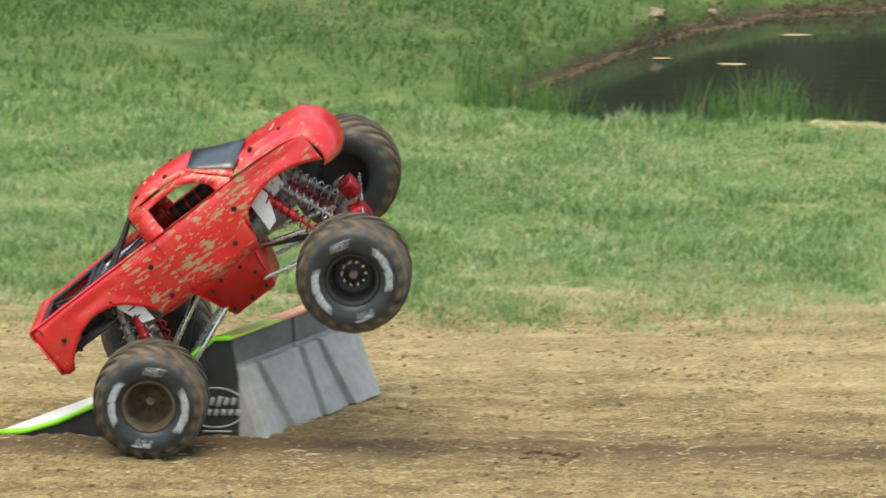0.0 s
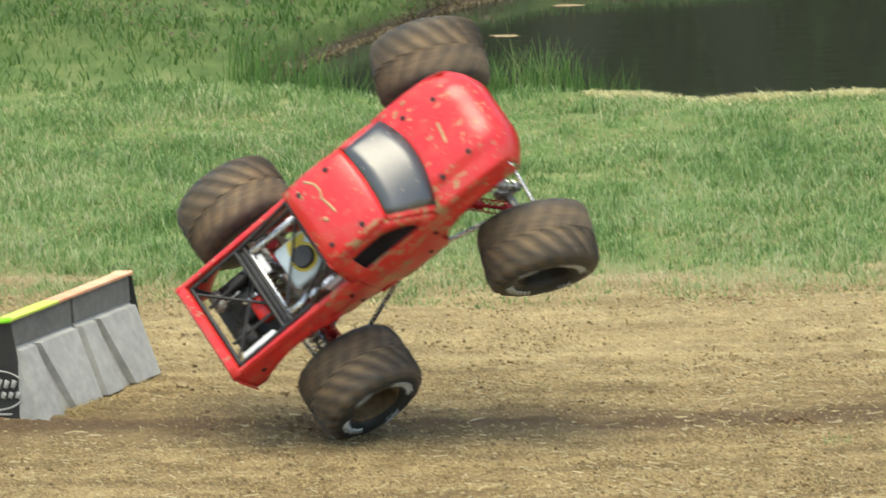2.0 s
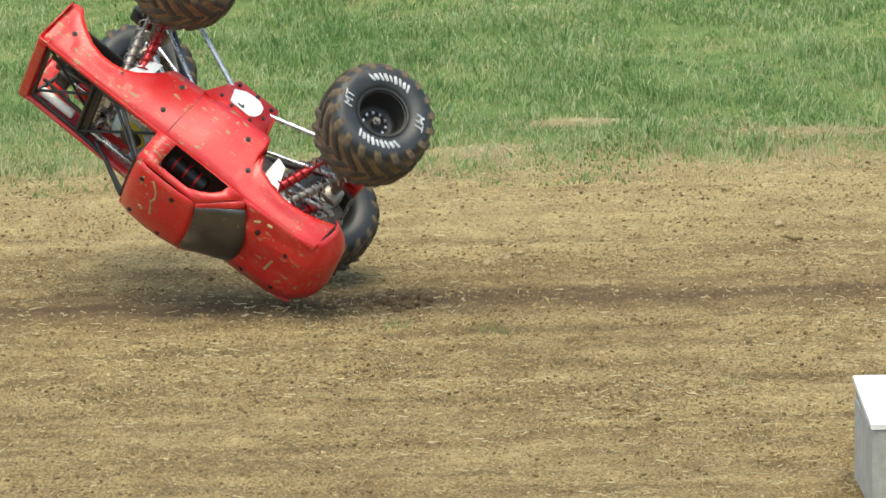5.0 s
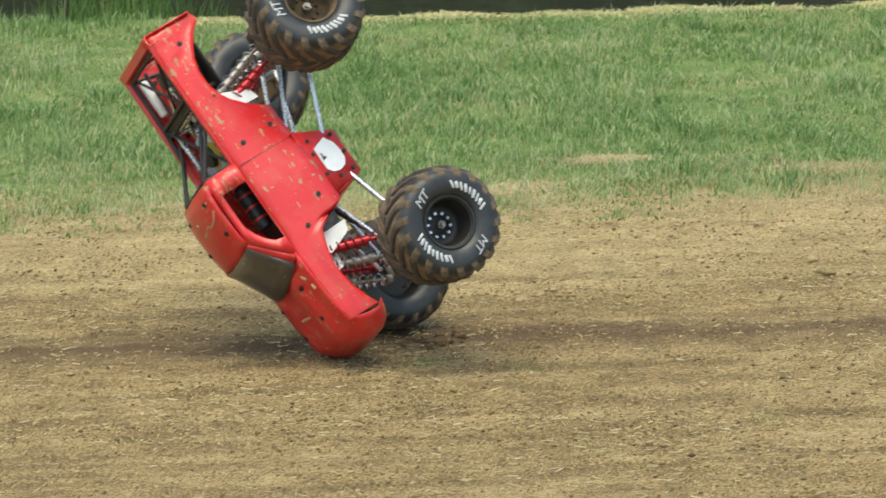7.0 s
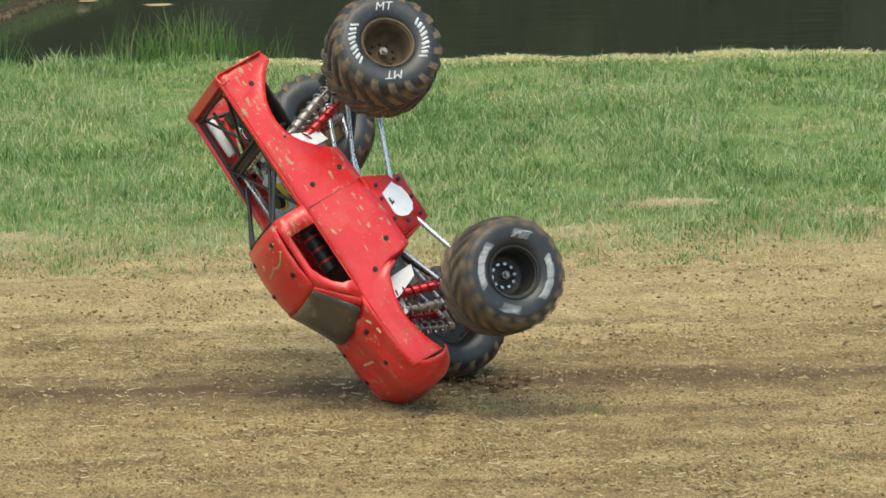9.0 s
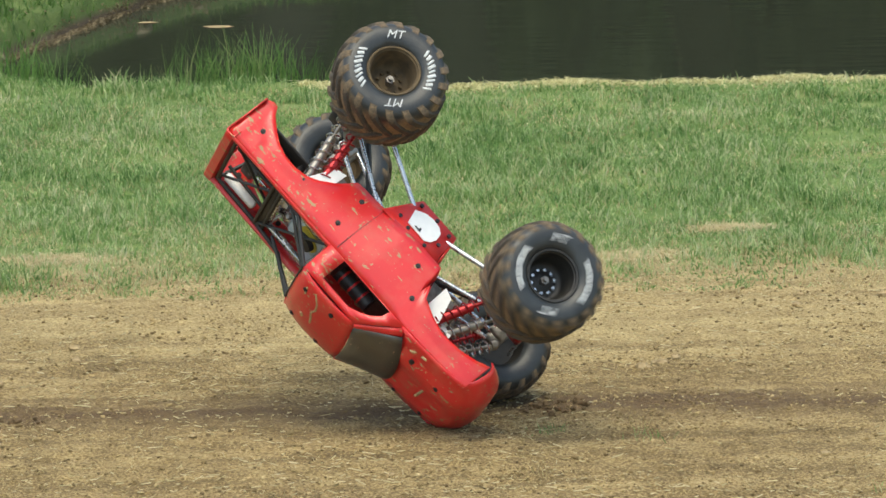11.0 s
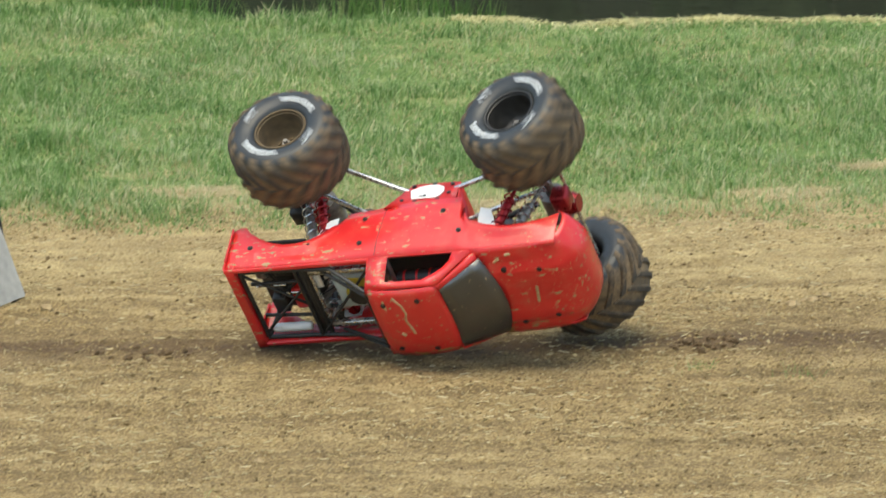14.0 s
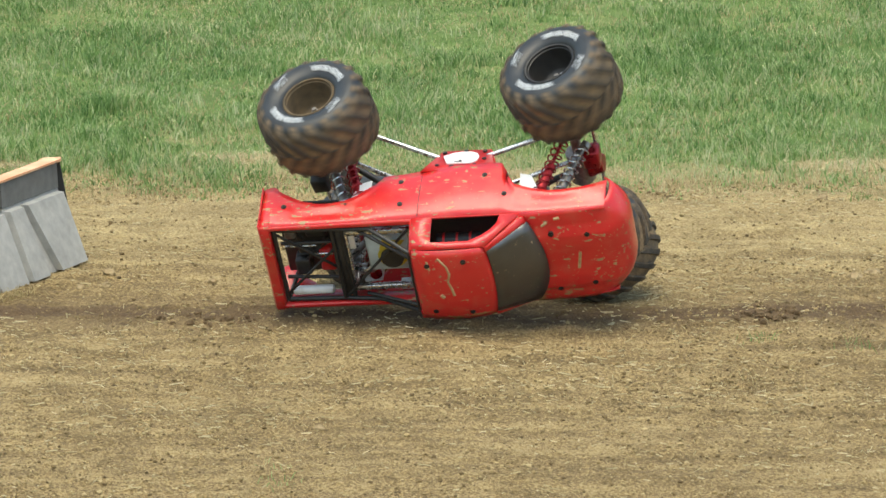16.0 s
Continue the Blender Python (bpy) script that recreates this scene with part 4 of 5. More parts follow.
def body_shell(truck):
    """The moulded shell: sides with wheel arches, bonnet and nose, cab and open bed."""
    stations = sorted(set([round(x, 4) for x, _ in ARCH] + [round(-0.487 + i * 0.935 / 64, 4) for i in range(65)]))
    stations = [x for x in stations if x <= 0.4281]
    b = Build()
    for s in (1, -1):
        rows = []
        for x in stations:
            lo, hi, w = lower(x), upper(x), half_width(x)
            row = []
            for k in range(8):
                q = k / 7
                z = lo + (hi - lo) * q
                flare = 0.007 * max(0.0, 1 - (z - lo) / 0.03) * (1 if x < -0.2 else min(max((0.40 - x) / 0.08, 0), 1) if x > 0.16 else 0)
                y = side_y(x, z) + flare - (0.004 if k == 7 else 0)
                row.append((x, s * y, z))
            rows.append(row)
        b.grid(rows)
        # bed rail turned inward and down
        rail = []
        for x in [p for p in stations if p <= -0.062]:
            w = half_width(x)
            rail.append([(x, s * (w - 0.008), 0.3272), (x, s * (w - 0.014), 0.3300), (x, s * 0.139, 0.3295), (x, s * 0.1365, 0.325), (x, s * 0.136, 0.298)])
        b.grid(rail)
    # rear rail
    b.grid([[(-0.488, y, 0.300), (-0.489, y, 0.322), (-0.484, y, 0.3298), (-0.464, y, 0.3298), (-0.461, y, 0.324), (-0.461, y, 0.302)] for y in np.linspace(-0.150, 0.150, 9)])
    # rear corner returns
    for s in (1, -1):
        b.grid([[(-0.487, s * 0.155, z), (-0.489, s * 0.140, z), (-0.486, s * (0.118 + 0.02 * (0.327 - z) / 0.14), z)] for z in (0.187, 0.22, 0.26, 0.30)])
    # bonnet and nose
    spine = [(0.196, 0.345, 0.158, 0.330), (0.24, 0.3465, 0.160, 0.329), (0.30, 0.344, 0.160, 0.326), (0.36, 0.338, 0.159, 0.322), (0.395, 0.334, 0.157, 0.318), (0.425, 0.327, 0.155, 0.312), (0.446, 0.317, 0.153, 0.303),
             (0.459, 0.304, 0.153, 0.292), (0.467, 0.286, 0.1535, 0.274), (0.471, 0.260, 0.1535, 0.250), (0.471, 0.235, 0.153, 0.229), (0.465, 0.210, 0.152, 0.214), (0.455, 0.196, 0.151, 0.207)]
    rows = []
    for k, (x, z, w, sh) in enumerate(spine):
        row = []
        for v in np.linspace(-1, 1, 25):
            a = abs(v)
            zz = sh + (z - sh) * (1 - a ** 3)
            if k < 6:
                zz += 0.010 * min(max((0.66 - a) / 0.05, 0), 1) - 0.003 * min(max((0.30 - a) / 0.08, 0), 1)
            xx = x - (0.044 * max(0.0, a - 0.35) ** 2 / 0.42 if k > 2 else 0) * min(1, (k - 2) / 4)
            row.append((xx, v * w, zz))
        rows.append(row)
    b.grid(rows)
    # roof
    rows = []
    for x, zc, ze, w in ((-0.088, 0.409, 0.398, 0.118), (-0.080, 0.424, 0.410, 0.121), (-0.05, 0.435, 0.417, 0.123), (0.0, 0.439, 0.420, 0.124), (0.05, 0.436, 0.418, 0.123), (0.09, 0.428, 0.413, 0.121), (0.108, 0.419, 0.407, 0.119)):
        rows.append([(x + 0.012 * (1 - v * v) * (1 if x > 0.08 else 0), v * w, ze + (zc - ze) * (1 - abs(v) ** 2.6)) for v in np.linspace(-1, 1, 13)])
    b.grid(rows)
    # cab sides with window openings, and the frame of the screen
    for s in (1, -1):
        rows = []
        for q, xw in ((0.0, 0.146), (0.02, 0.146), (0.28, 0.140), (0.5, 0.122), (0.66, 0.098), (0.80, 0.066), (1.0, 0.06)):
            y, z, xf = 0.153 + (0.121 - 0.153) * q, 0.326 + (0.411 - 0.326) * q, 0.204 - 0.096 * q
            xr = -0.084 - 0.002 * q
            rows.append([(x, s * (y + 0.004 * math.sin(math.pi * q)), z) for x in (xr, -0.030 - 0.004 * q, 0.0, 0.03, xw, xf)])
        b.grid(rows, skip={(i, j) for i in range(1, 5) for j in range(1, 4)})
        b.grid([[(0.204 - 0.096 * q, s * (0.153 - 0.032 * q), 0.326 + 0.085 * q), (0.208 - 0.098 * q, s * (0.149 - 0.032 * q), 0.334 + 0.080 * q), (0.211 - 0.100 * q, s * (0.143 - 0.0315 * q), 0.3395 + 0.0740 * q), (0.2130 - 0.1010 * q, s * (0.135 - 0.030 * q), 0.3435 + 0.0705 * q)] for q in (0, 0.25, 0.5, 0.75, 1.0)])
    # rear cab frame
    for s in (1, -1):
        b.grid([[(-0.086, s * (0.153 - 0.032 * q), 0.326 + 0.083 * q), (-0.088, s * (0.128 - 0.028 * q), 0.328 + 0.080 * q)] for q in (0, 0.5, 1.0)])
    shell = part("body_shell", b, RED, truck, "glossy red moulded pickup shell flecked with dried mud", thick=0.004)
    for s in (1, -1):
        part("panel_seam", Build().path([(-0.070, s * (side_y(-0.070, z) + 0.0015), z) for z in (0.146, 0.18, 0.22, 0.25, 0.28, 0.318)], 0.0010, 5), BLACK, truck)
    # screen
    g = Build()
    g.grid([[(0.2145 - 0.1020 * q + (0.009 + 0.030 * (1 - q)) * (1 - v * v), v * (0.139 - 0.030 * q), 0.3440 + 0.0705 * q + (0.006 + 0.015 * (1 - q)) * (1 - v * v)) for v in np.linspace(-1, 1, 13)] for q in (-0.02, 0.25, 0.5, 0.75, 1.0)])
    part("windscreen", g, LEXAN, truck, "mud-specked smoky plastic windscreen", thick=0.002)
    # dried smears of mud on the roof and bonnet
    for pts, r in (([(-0.016, 0.104, 0.4265), (0.004, 0.080, 0.4325), (0.010, 0.055, 0.4360), (0.003, 0.030, 0.4380), (0.010, 0.004, 0.4390), (0.013, -0.020, 0.4385)], 0.0042),
                   ([(-0.022, -0.016, 0.4375), (-0.014, -0.026, 0.4380)], 0.006), ([(-0.045, 0.095, 0.4260), (-0.040, 0.068, 0.4320)], 0.004),
                   ([(0.341, 0.028, 0.3450), (0.337, 0.004, 0.3455), (0.331, -0.030, 0.3460)], 0.0060), ([(0.251, 0.118, 0.3405), (0.266, 0.128, 0.3385)], 0.0038), ([(0.285, 0.137, 0.3360), (0.300, 0.140, 0.3350)], 0.004)):
        part("mud_smear", Build().path(pts, r, 7), MUD, shell, "dried tan mud smear")
    # screws through the shell
    spots = [(x, side_y(x, z) + 0.001, z, 1) for x, z in ((-0.426, 0.258), (-0.262, 0.264), (-0.125, 0.178), (-0.118, 0.273), (0.099, 0.188), (0.155, 0.262))]
    spots += [(0.274, 0.098, 0.3510, 0), (0.366, 0.087, 0.3450, 0), (-0.045, 0.082, 0.4300, 0), (0.050, 0.090, 0.4295, 0)]
    for x, y, z, side in spots:
        for s in (1, -1):
            d = Vector((0, s, 0)) if side else Vector((0, 0.12 * s, 1)).normalized()
            p = Vector((x, s * y, z))
            sc = Build().tube(p - d * 0.004, p + d * 0.003, 0.0072, 12)
            sc.tube(p + d * 0.003, p + d * 0.0055, 0.0042, 6)
            part("screw", sc, SCREW, truck)
    return shell


def drivetrain(truck):
    """Belly pan, frame plates, engine, cage, control gear."""
    pan = Build()
    for s in (1, -1):
        pan.grid([[(-0.075, s * 0.150, 0.150), (0.125, s * 0.150, 0.150)], [(-0.060, s * 0.138, 0.118), (0.112, s * 0.138, 0.118)], [(-0.034, s * 0.098, 0.026), (0.094, s * 0.098, 0.026)]])
    pan.grid([[(-0.034, y, 0.026), (0.094, y, 0.026)] for y in (-0.098, 0, 0.098)])
    pan.grid([[(-0.075, y, 0.150), (-0.034, y * 0.653, 0.026)] for y in (-0.15, 0, 0.15)])
    pan.grid([[(0.125, y, 0.150), (0.094, y * 0.653, 0.026)] for y in (-0.15, 0, 0.15)])
    plate = part("belly_pan", pan, RED_PLATE, truck, "red folded metal belly pan", thick=0.004)
    for s in (1, -1):
        n, v = Vector((0, s * 0.93, -0.37)).normalized(), Vector((0, s * 0.37, 0.93)).normalized()
        o = Vector((0.024, s * 0.1235, 0.084))
        for a, c in ((-0.060, 0.040), (-0.022, 0.050), (0.040, 0.048), (0.060, 0.008), (0.056, -0.044), (0.006, -0.050), (-0.050, -0.044)):
            p = o + Vector((a, 0, 0)) + v * c
            part("pan_screw", Build().tube(p, p + n * 0.0055, 0.0058, 8), SCREW, plate)
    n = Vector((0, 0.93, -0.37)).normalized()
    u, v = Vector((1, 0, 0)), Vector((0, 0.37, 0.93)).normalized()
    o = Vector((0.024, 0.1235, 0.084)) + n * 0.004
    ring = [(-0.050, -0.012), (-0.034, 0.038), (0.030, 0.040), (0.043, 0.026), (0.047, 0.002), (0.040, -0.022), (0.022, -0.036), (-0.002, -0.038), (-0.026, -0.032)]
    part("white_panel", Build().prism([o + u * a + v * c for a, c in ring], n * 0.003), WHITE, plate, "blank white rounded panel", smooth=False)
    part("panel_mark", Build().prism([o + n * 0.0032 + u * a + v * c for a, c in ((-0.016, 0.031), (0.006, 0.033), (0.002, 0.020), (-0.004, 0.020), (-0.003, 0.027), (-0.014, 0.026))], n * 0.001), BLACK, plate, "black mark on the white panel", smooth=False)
    frame_b = Build()
    for s in (1, -1):
        frame_b.box((0.0, s * 0.058, 0.165), (0.50, 0.008, 0.060), bevel=0.003)
        frame_b.tube((-0.25, s * 0.058, 0.19), (-0.30, s * 0.058, 0.27), 0.010)
        frame_b.tube((0.25, s * 0.058, 0.19), (0.28, s * 0.058, 0.26), 0.010)
    for x in (-0.24, -0.1, 0.05, 0.24):
        frame_b.tube((x, -0.058, 0.16), (x, 0.058, 0.16), 0.007)
    part("frame", frame_b, ALLOY, truck, "dusty alloy frame plates")
    # silver square frame round the engine
    q = Build()
    for s in (1, -1):
        q.box((-0.185, s * 0.100, 0.310), (0.175, 0.016, 0.014), bevel=0.002)
        q.tube((-0.27, s * 0.10, 0.30), (-0.25, s * 0.06, 0.2), 0.006)
    for x in (-0.272, -0.098):
        q.box((x, 0, 0.310), (0.016, 0.216, 0.014), bevel=0.002)
    part("engine_frame", q, STEEL, truck, "polished square frame round the engine")
    eng = Build().box((-0.165, 0.0, 0.215), (0.10, 0.12, 0.09), bevel=0.012)
    for i in range(6):
        eng.box((-0.165, 0.0, 0.265 + i * 0.005), (0.085, 0.10, 0.002), bevel=0.0005)
    engine = part("engine", eng, ALLOY, truck, "small grey petrol engine")
    part("engine_shroud", Build().box((-0.165, 0.006, 0.292), (0.120, 0.125, 0.018), bevel=0.008), SHROUD, engine, "pale grey engine shroud")
    part("starter_cap", Build().tube((-0.158, 0.0, 0.300), (-0.158, 0.0, 0.318), 0.032, 24, 0.028), BLACK, engine, "black round starter cap")
    part("cap_ring", Build().tube((-0.158, 0.0, 0.300), (-0.158, 0.0, 0.3045), 0.039, 24), YELLOW, engine, "yellow ring round the starter cap")
    part("sticker", Build().prism([(-0.150, 0.02, 0.302), (-0.120, 0.055, 0.302), (-0.178, 0.060, 0.302), (-0.190, 0.028, 0.302)], (0, 0, 0.003)), YELLOW, engine, "yellow warning sticker", smooth=False)
    part("exhaust", Build().path([(-0.2, -0.06, 0.25), (-0.24, -0.085, 0.26), (-0.31, -0.085, 0.25)], 0.016, 12), STEEL, engine, "silver exhaust can")
    part("fuel_tank", Build().box((-0.06, -0.02, 0.200), (0.075, 0.14, 0.09), bevel=0.014), WHITE, truck, "milky white fuel tank")
    rear = [("control_box", (-0.375, 0.030, 0.235), (0.075, 0.10, 0.055), BLACK, "black radio box"), ("servo", (-0.335, -0.02, 0.270), (0.040, 0.075, 0.040), RED_PLATE, "red servo housing"),
            ("servo", (-0.405, -0.055, 0.255), (0.040, 0.055, 0.045), BLACK, "black servo"), ("tray", (-0.375, 0, 0.212), (0.17, 0.25, 0.008), BLACK, "black tray"),
            ("receiver", (-0.425, 0.075, 0.262), (0.030, 0.060, 0.022), ALLOY, "grey receiver"), ("servo", (-0.352, 0.078, 0.268), (0.055, 0.030, 0.036), BLACK, ""), ("servo_horn", (-0.340, 0.010, 0.294), (0.050, 0.010, 0.006), STEEL, "silver servo horn"), ("linkage", (-0.395, 0.045, 0.296), (0.085, 0.006, 0.006), STEEL, "silver linkage"),
            # the white piece at x -0.262 paints the polished frame's bright reflection
            ("white_patch", (-0.125, -0.112, 0.292), (0.060, 0.010, 0.040), WHITE, "white patch beside the engine, for plate and frame glint"), ("white_patch", (-0.262, 0.060, 0.300), (0.026, 0.060, 0.008), WHITE, "white patch beside the engine, for plate and frame glint"),
            ("battery", (-0.385, -0.112, 0.300), (0.11, 0.022, 0.022), WHITE, "white battery pack")]
    for nm, c, s, m, lab in rear:
        part(nm, Build().box(c, s, bevel=0.005), m, truck, lab)
    runs = []
    for s in (1, -1):
        runs.append(([(-0.092, s * 0.105, 0.402), (-0.20, s * 0.128, 0.330), (-0.30, s * 0.126, 0.322), (-0.452, s * 0.126, 0.318)], 0.006))
        runs.append(([(-0.092, s * 0.085, 0.402), (-0.24, s * 0.118, 0.316)], 0.005))
        runs.append(([(-0.30, s * 0.126, 0.322), (-0.30, s * 0.09, 0.2)], 0.006))
        runs.append(([(-0.452, s * 0.126, 0.318), (-0.42, s * 0.09, 0.2)], 0.006))
        runs.append(([(0.10, s * 0.11, 0.404), (0.19, s * 0.125, 0.335), (0.2, s * 0.1, 0.2)], 0.005))
        runs.append(([(-0.092, s * 0.105, 0.402), (0.10, s * 0.11, 0.404)], 0.005))
        runs.append(([(-0.092, s * 0.105, 0.402), (-0.09, s * 0.10, 0.2)], 0.006))
    for x, z, w in ((-0.30, 0.322, 0.126), (-0.275, 0.318, 0.126), (-0.452, 0.318, 0.126), (-0.092, 0.402, 0.105), (-0.09, 0.32, 0.12)):
        runs.append(([(x, -w, z), (x, w, z)], 0.006))
    runs.append(([(-0.30, -0.126, 0.322), (-0.10, 0.11, 0.318)], 0.004))
    for s in (1, -1):
        runs.append(([(-0.452, s * 0.110, 0.314), (-0.302, -s * 0.040, 0.300)], 0.004))
        runs.append(([(-0.445, s * 0.06, 0.300), (-0.31, s * 0.065, 0.305)], 0.005))
    for pts, r in runs:
        part("cage_tube", Build().path(pts, r), BLACK, truck, "black roll cage tube")
    part("brace_plate", Build().box((-0.288, 0, 0.300), (0.022, 0.24, 0.040), bevel=0.004), BLACK, truck)
    inner = Build().tube((-0.03, 0.055, 0.315), (0.085, 0.055, 0.315), 0.022, 16)
    part("air_reservoir", inner, BLACK, truck, "black cylinder in the cab")
    for k in range(3):
        part("cylinder_band", Build().tube((-0.015 + k * 0.035, 0.055, 0.315), (-0.009 + k * 0.035, 0.055, 0.315), 0.0228, 16), RED_PLATE, truck)
    part("cab_floor", Build().box((0.05, 0, 0.255), (0.24, 0.26, 0.006), bevel=0.002), BLACK, truck)
    for k in range(7):
        y0, y1 = -0.09 + 0.03 * k, 0.08 - 0.022 * k
        wire = Build().path([(-0.42, y0, 0.25), (-0.37, (y0 + y1) / 2 + 0.01, 0.285 + 0.004 * (k % 3)), (-0.31, y1, 0.262), (-0.26, y1 * 0.8, 0.235)], 0.0022, 6)
        part("wire", wire, BLACK, truck)
    for s in (1, -1):
        for x in (0.185, -0.205):
            t = Build()
            k = 1 if x > 0 else -1
            t.prism([(x, s * 0.128, 0.155), (x + k * 0.030, s * 0.128, 0.165), (x + k * 0.058, s * 0.128, 0.235), (x + k * 0.050, s * 0.128, 0.262), (x + k * 0.004, s * 0.128, 0.258)], (0, s * 0.004, 0))
            part("tower_plate", t, WHITE, truck, "white plastic shock tower plate", smooth=False)
        t = Build().prism([(0.245, s * 0.100, 0.215), (0.285, s * 0.100, 0.222), (0.290, s * 0.100, 0.258), (0.240, s * 0.100, 0.258)], (0, s * 0.004, 0))
        part("tower_plate", t, WHITE, truck, smooth=False)


def axle(truck, end):
    """A solid axle with its casing, links, coil-over shocks; end is +1 in front, -1 behind. Built about its own middle."""
    b = Build()
    b.tube((0, -0.20, 0), (0, 0.20, 0), 0.014, 14)
    b.tube((0, -0.045, 0), (0, 0.045, 0), 0.034, 18)
    for s in (1, -1):
        b.box((0, s * 0.185, 0), (0.045, 0.03, 0.075), bevel=0.006)
        b.box((0.0, s * 0.12, 0.010), (0.05, 0.022, 0.05), bevel=0.005)
    ax = part("axle", b, ALLOY, truck, "dusty metal solid axle")
    c = Build().tube((end * 0.025, 0, 0), (end * 0.062, 0, 0.002), 0.037, 18, 0.024)
    part("casing_cover", c, RED_METAL, ax, "red differential cover")
    s_ = Build().box((end * 0.045, 0.07, 0.05), (0.045, 0.055, 0.05), bevel=0.005)
    part("servo", s_, RED_METAL if end > 0 else BLACK, ax)
    part("tie_rod", Build().tube((end * 0.055, -0.185, 0.015), (end * 0.055, 0.185, 0.015), 0.005, 8), STEEL, ax)
    return ax


def links_and_shocks(truck, end, ax_z):
    """Long steel links and coil-over shocks of one end, from axle to frame."""
    X = end * 0.331
    for s in (1, -1):
        low = Build().tube((end * 0.060 + 0.025, s * 0.108, 0.060), (X - end * 0.02, s * 0.150, ax_z - 0.018), 0.0065, 10)
        part("link", low, STEEL, truck, "long polished steel link")
        up = Build().tube((end * 0.085 + 0.02, s * 0.060, 0.135), (X - end * 0.01, s * 0.085, ax_z + 0.035), 0.006, 10)
        part("link", up, STEEL, truck)
        for k, (x0, y0, x1, y1) in enumerate(((end * 0.225, 0.112, X - end * 0.035, 0.150), (end * 0.262, 0.088, X + end * 0.018, 0.118))):
            a, c = Vector((x0, s * y0, 0.250)), Vector((x1, s * y1, ax_z + 0.012))
            d = c - a
            body = Build().tube(a, a + d * 0.55, 0.0125, 14).tube(a + d * 0.5, c, 0.005, 8).tube(a - d * 0.02, a + d * 0.04, 0.016, 12).tube(a + d * 0.93, c, 0.013, 12)
            sh = part("shock_absorber", body, RED_METAL if k == 0 else ALLOY, truck, "red coil-over shock" if k == 0 else "grey coil-over shock")
            part("spring", Build().coil(a + d * 0.06, a + d * 0.92, 0.0175, 0.0022, 9), STEEL if k else RED_METAL, sh)
    part("prop_shaft", Build().tube((end * 0.10, 0, 0.125), (X - end * 0.05, 0, ax_z), 0.009, 10), BLACK, truck)


truck = thing("monster_truck", "red muddy radio-controlled monster truck tumbling on the dirt", "toy truck")
body_shell(truck)
drivetrain(truck)
FRONT_Z, REAR_Z = 0.030, -0.030
front_axle, rear_axle = axle(truck, 1), axle(truck, -1)
links_and_shocks(truck, 1, FRONT_Z)
links_and_shocks(truck, -1, REAR_Z)
WHEELS = {}
for left, right, look_of in (("fl", "fr", (RIM, STEEL, "deep-dished black rim")), ("rl", "rr", (MUDDY_RIM, MUDDY_RIM, "deep-dished rim caked with dried mud"))):
    WHEELS[left] = wheel_parts(*look_of)
    WHEELS[left].parent = truck
    WHEELS[right] = copy_thing(WHEELS[left], Matrix())

# seconds and pose of the truck
TRUCK = [
    (0.0, -1.272, 15.897, 0.344, 3.8, -38.2, -1.9),
    (0.5, -1.052, 15.920, 0.431, 16.1, -41.2, -1.5),
    (1.0, -0.791, 15.942, 0.504, 34.7, -42.0, -2.1),
    (1.5, -0.577, 15.839, 0.525, 45.8, -41.5, -2.0),
    (2.0, -0.297, 15.676, 0.501, 62.2, -39.9, -6.5),
    (2.5, -0.142, 15.587, 0.556, 99.1, -26.4, -13.1),
    (3.0, 0.100, 15.700, 0.427, 126.0, -2.9, -12.3),
    (3.5, 0.284, 15.719, 0.316, 118.3, 15.3, -14.9),
    (4.0, 0.364, 15.811, 0.455, 126.5, 23.0, -15.6),
    (4.5, 0.416, 15.884, 0.511, 128.6, 29.9, -18.2),
    (7.0, 0.612, 15.707, 0.522, 127.6, 50.9, -31.0),
    (7.5, 0.622, 15.687, 0.516, 126.3, 51.9, -33.4),
    (8.0, 0.627, 15.693, 0.521, 127.4, 52.9, -32.6),
    (8.5, 0.622, 15.683, 0.524, 127.8, 52.8, -31.5),
    (9.0, 0.613, 15.681, 0.519, 125.6, 52.4, -31.2),
    (11.5, 0.481, 15.657, 0.515, 132.9, 40.5, -22.3),
    (12.0, 0.428, 15.661, 0.501, 134.5, 34.0, -21.5),
    (12.5, 0.374, 15.686, 0.480, 136.0, 27.6, -20.5),
    (13.0, 0.298, 15.751, 0.420, 134.5, 15.1, -22.1),
    (13.5, 0.230, 15.757, 0.378, 131.5, 2.7, -22.5),
    (14.0, 0.156, 15.734, 0.380, 126.2, -7.7, -19.5),
    (14.5, 0.110, 15.788, 0.398, 129.1, -8.1, -16.4),
    (15.0, 0.068, 15.764, 0.393, 128.4, -8.4, -13.3),
    (15.5, 0.054, 15.789, 0.375, 125.3, -6.5, -11.0),
    (16.0, 0.051, 15.817, 0.362, 122.6, -4.7, -8.7),
]
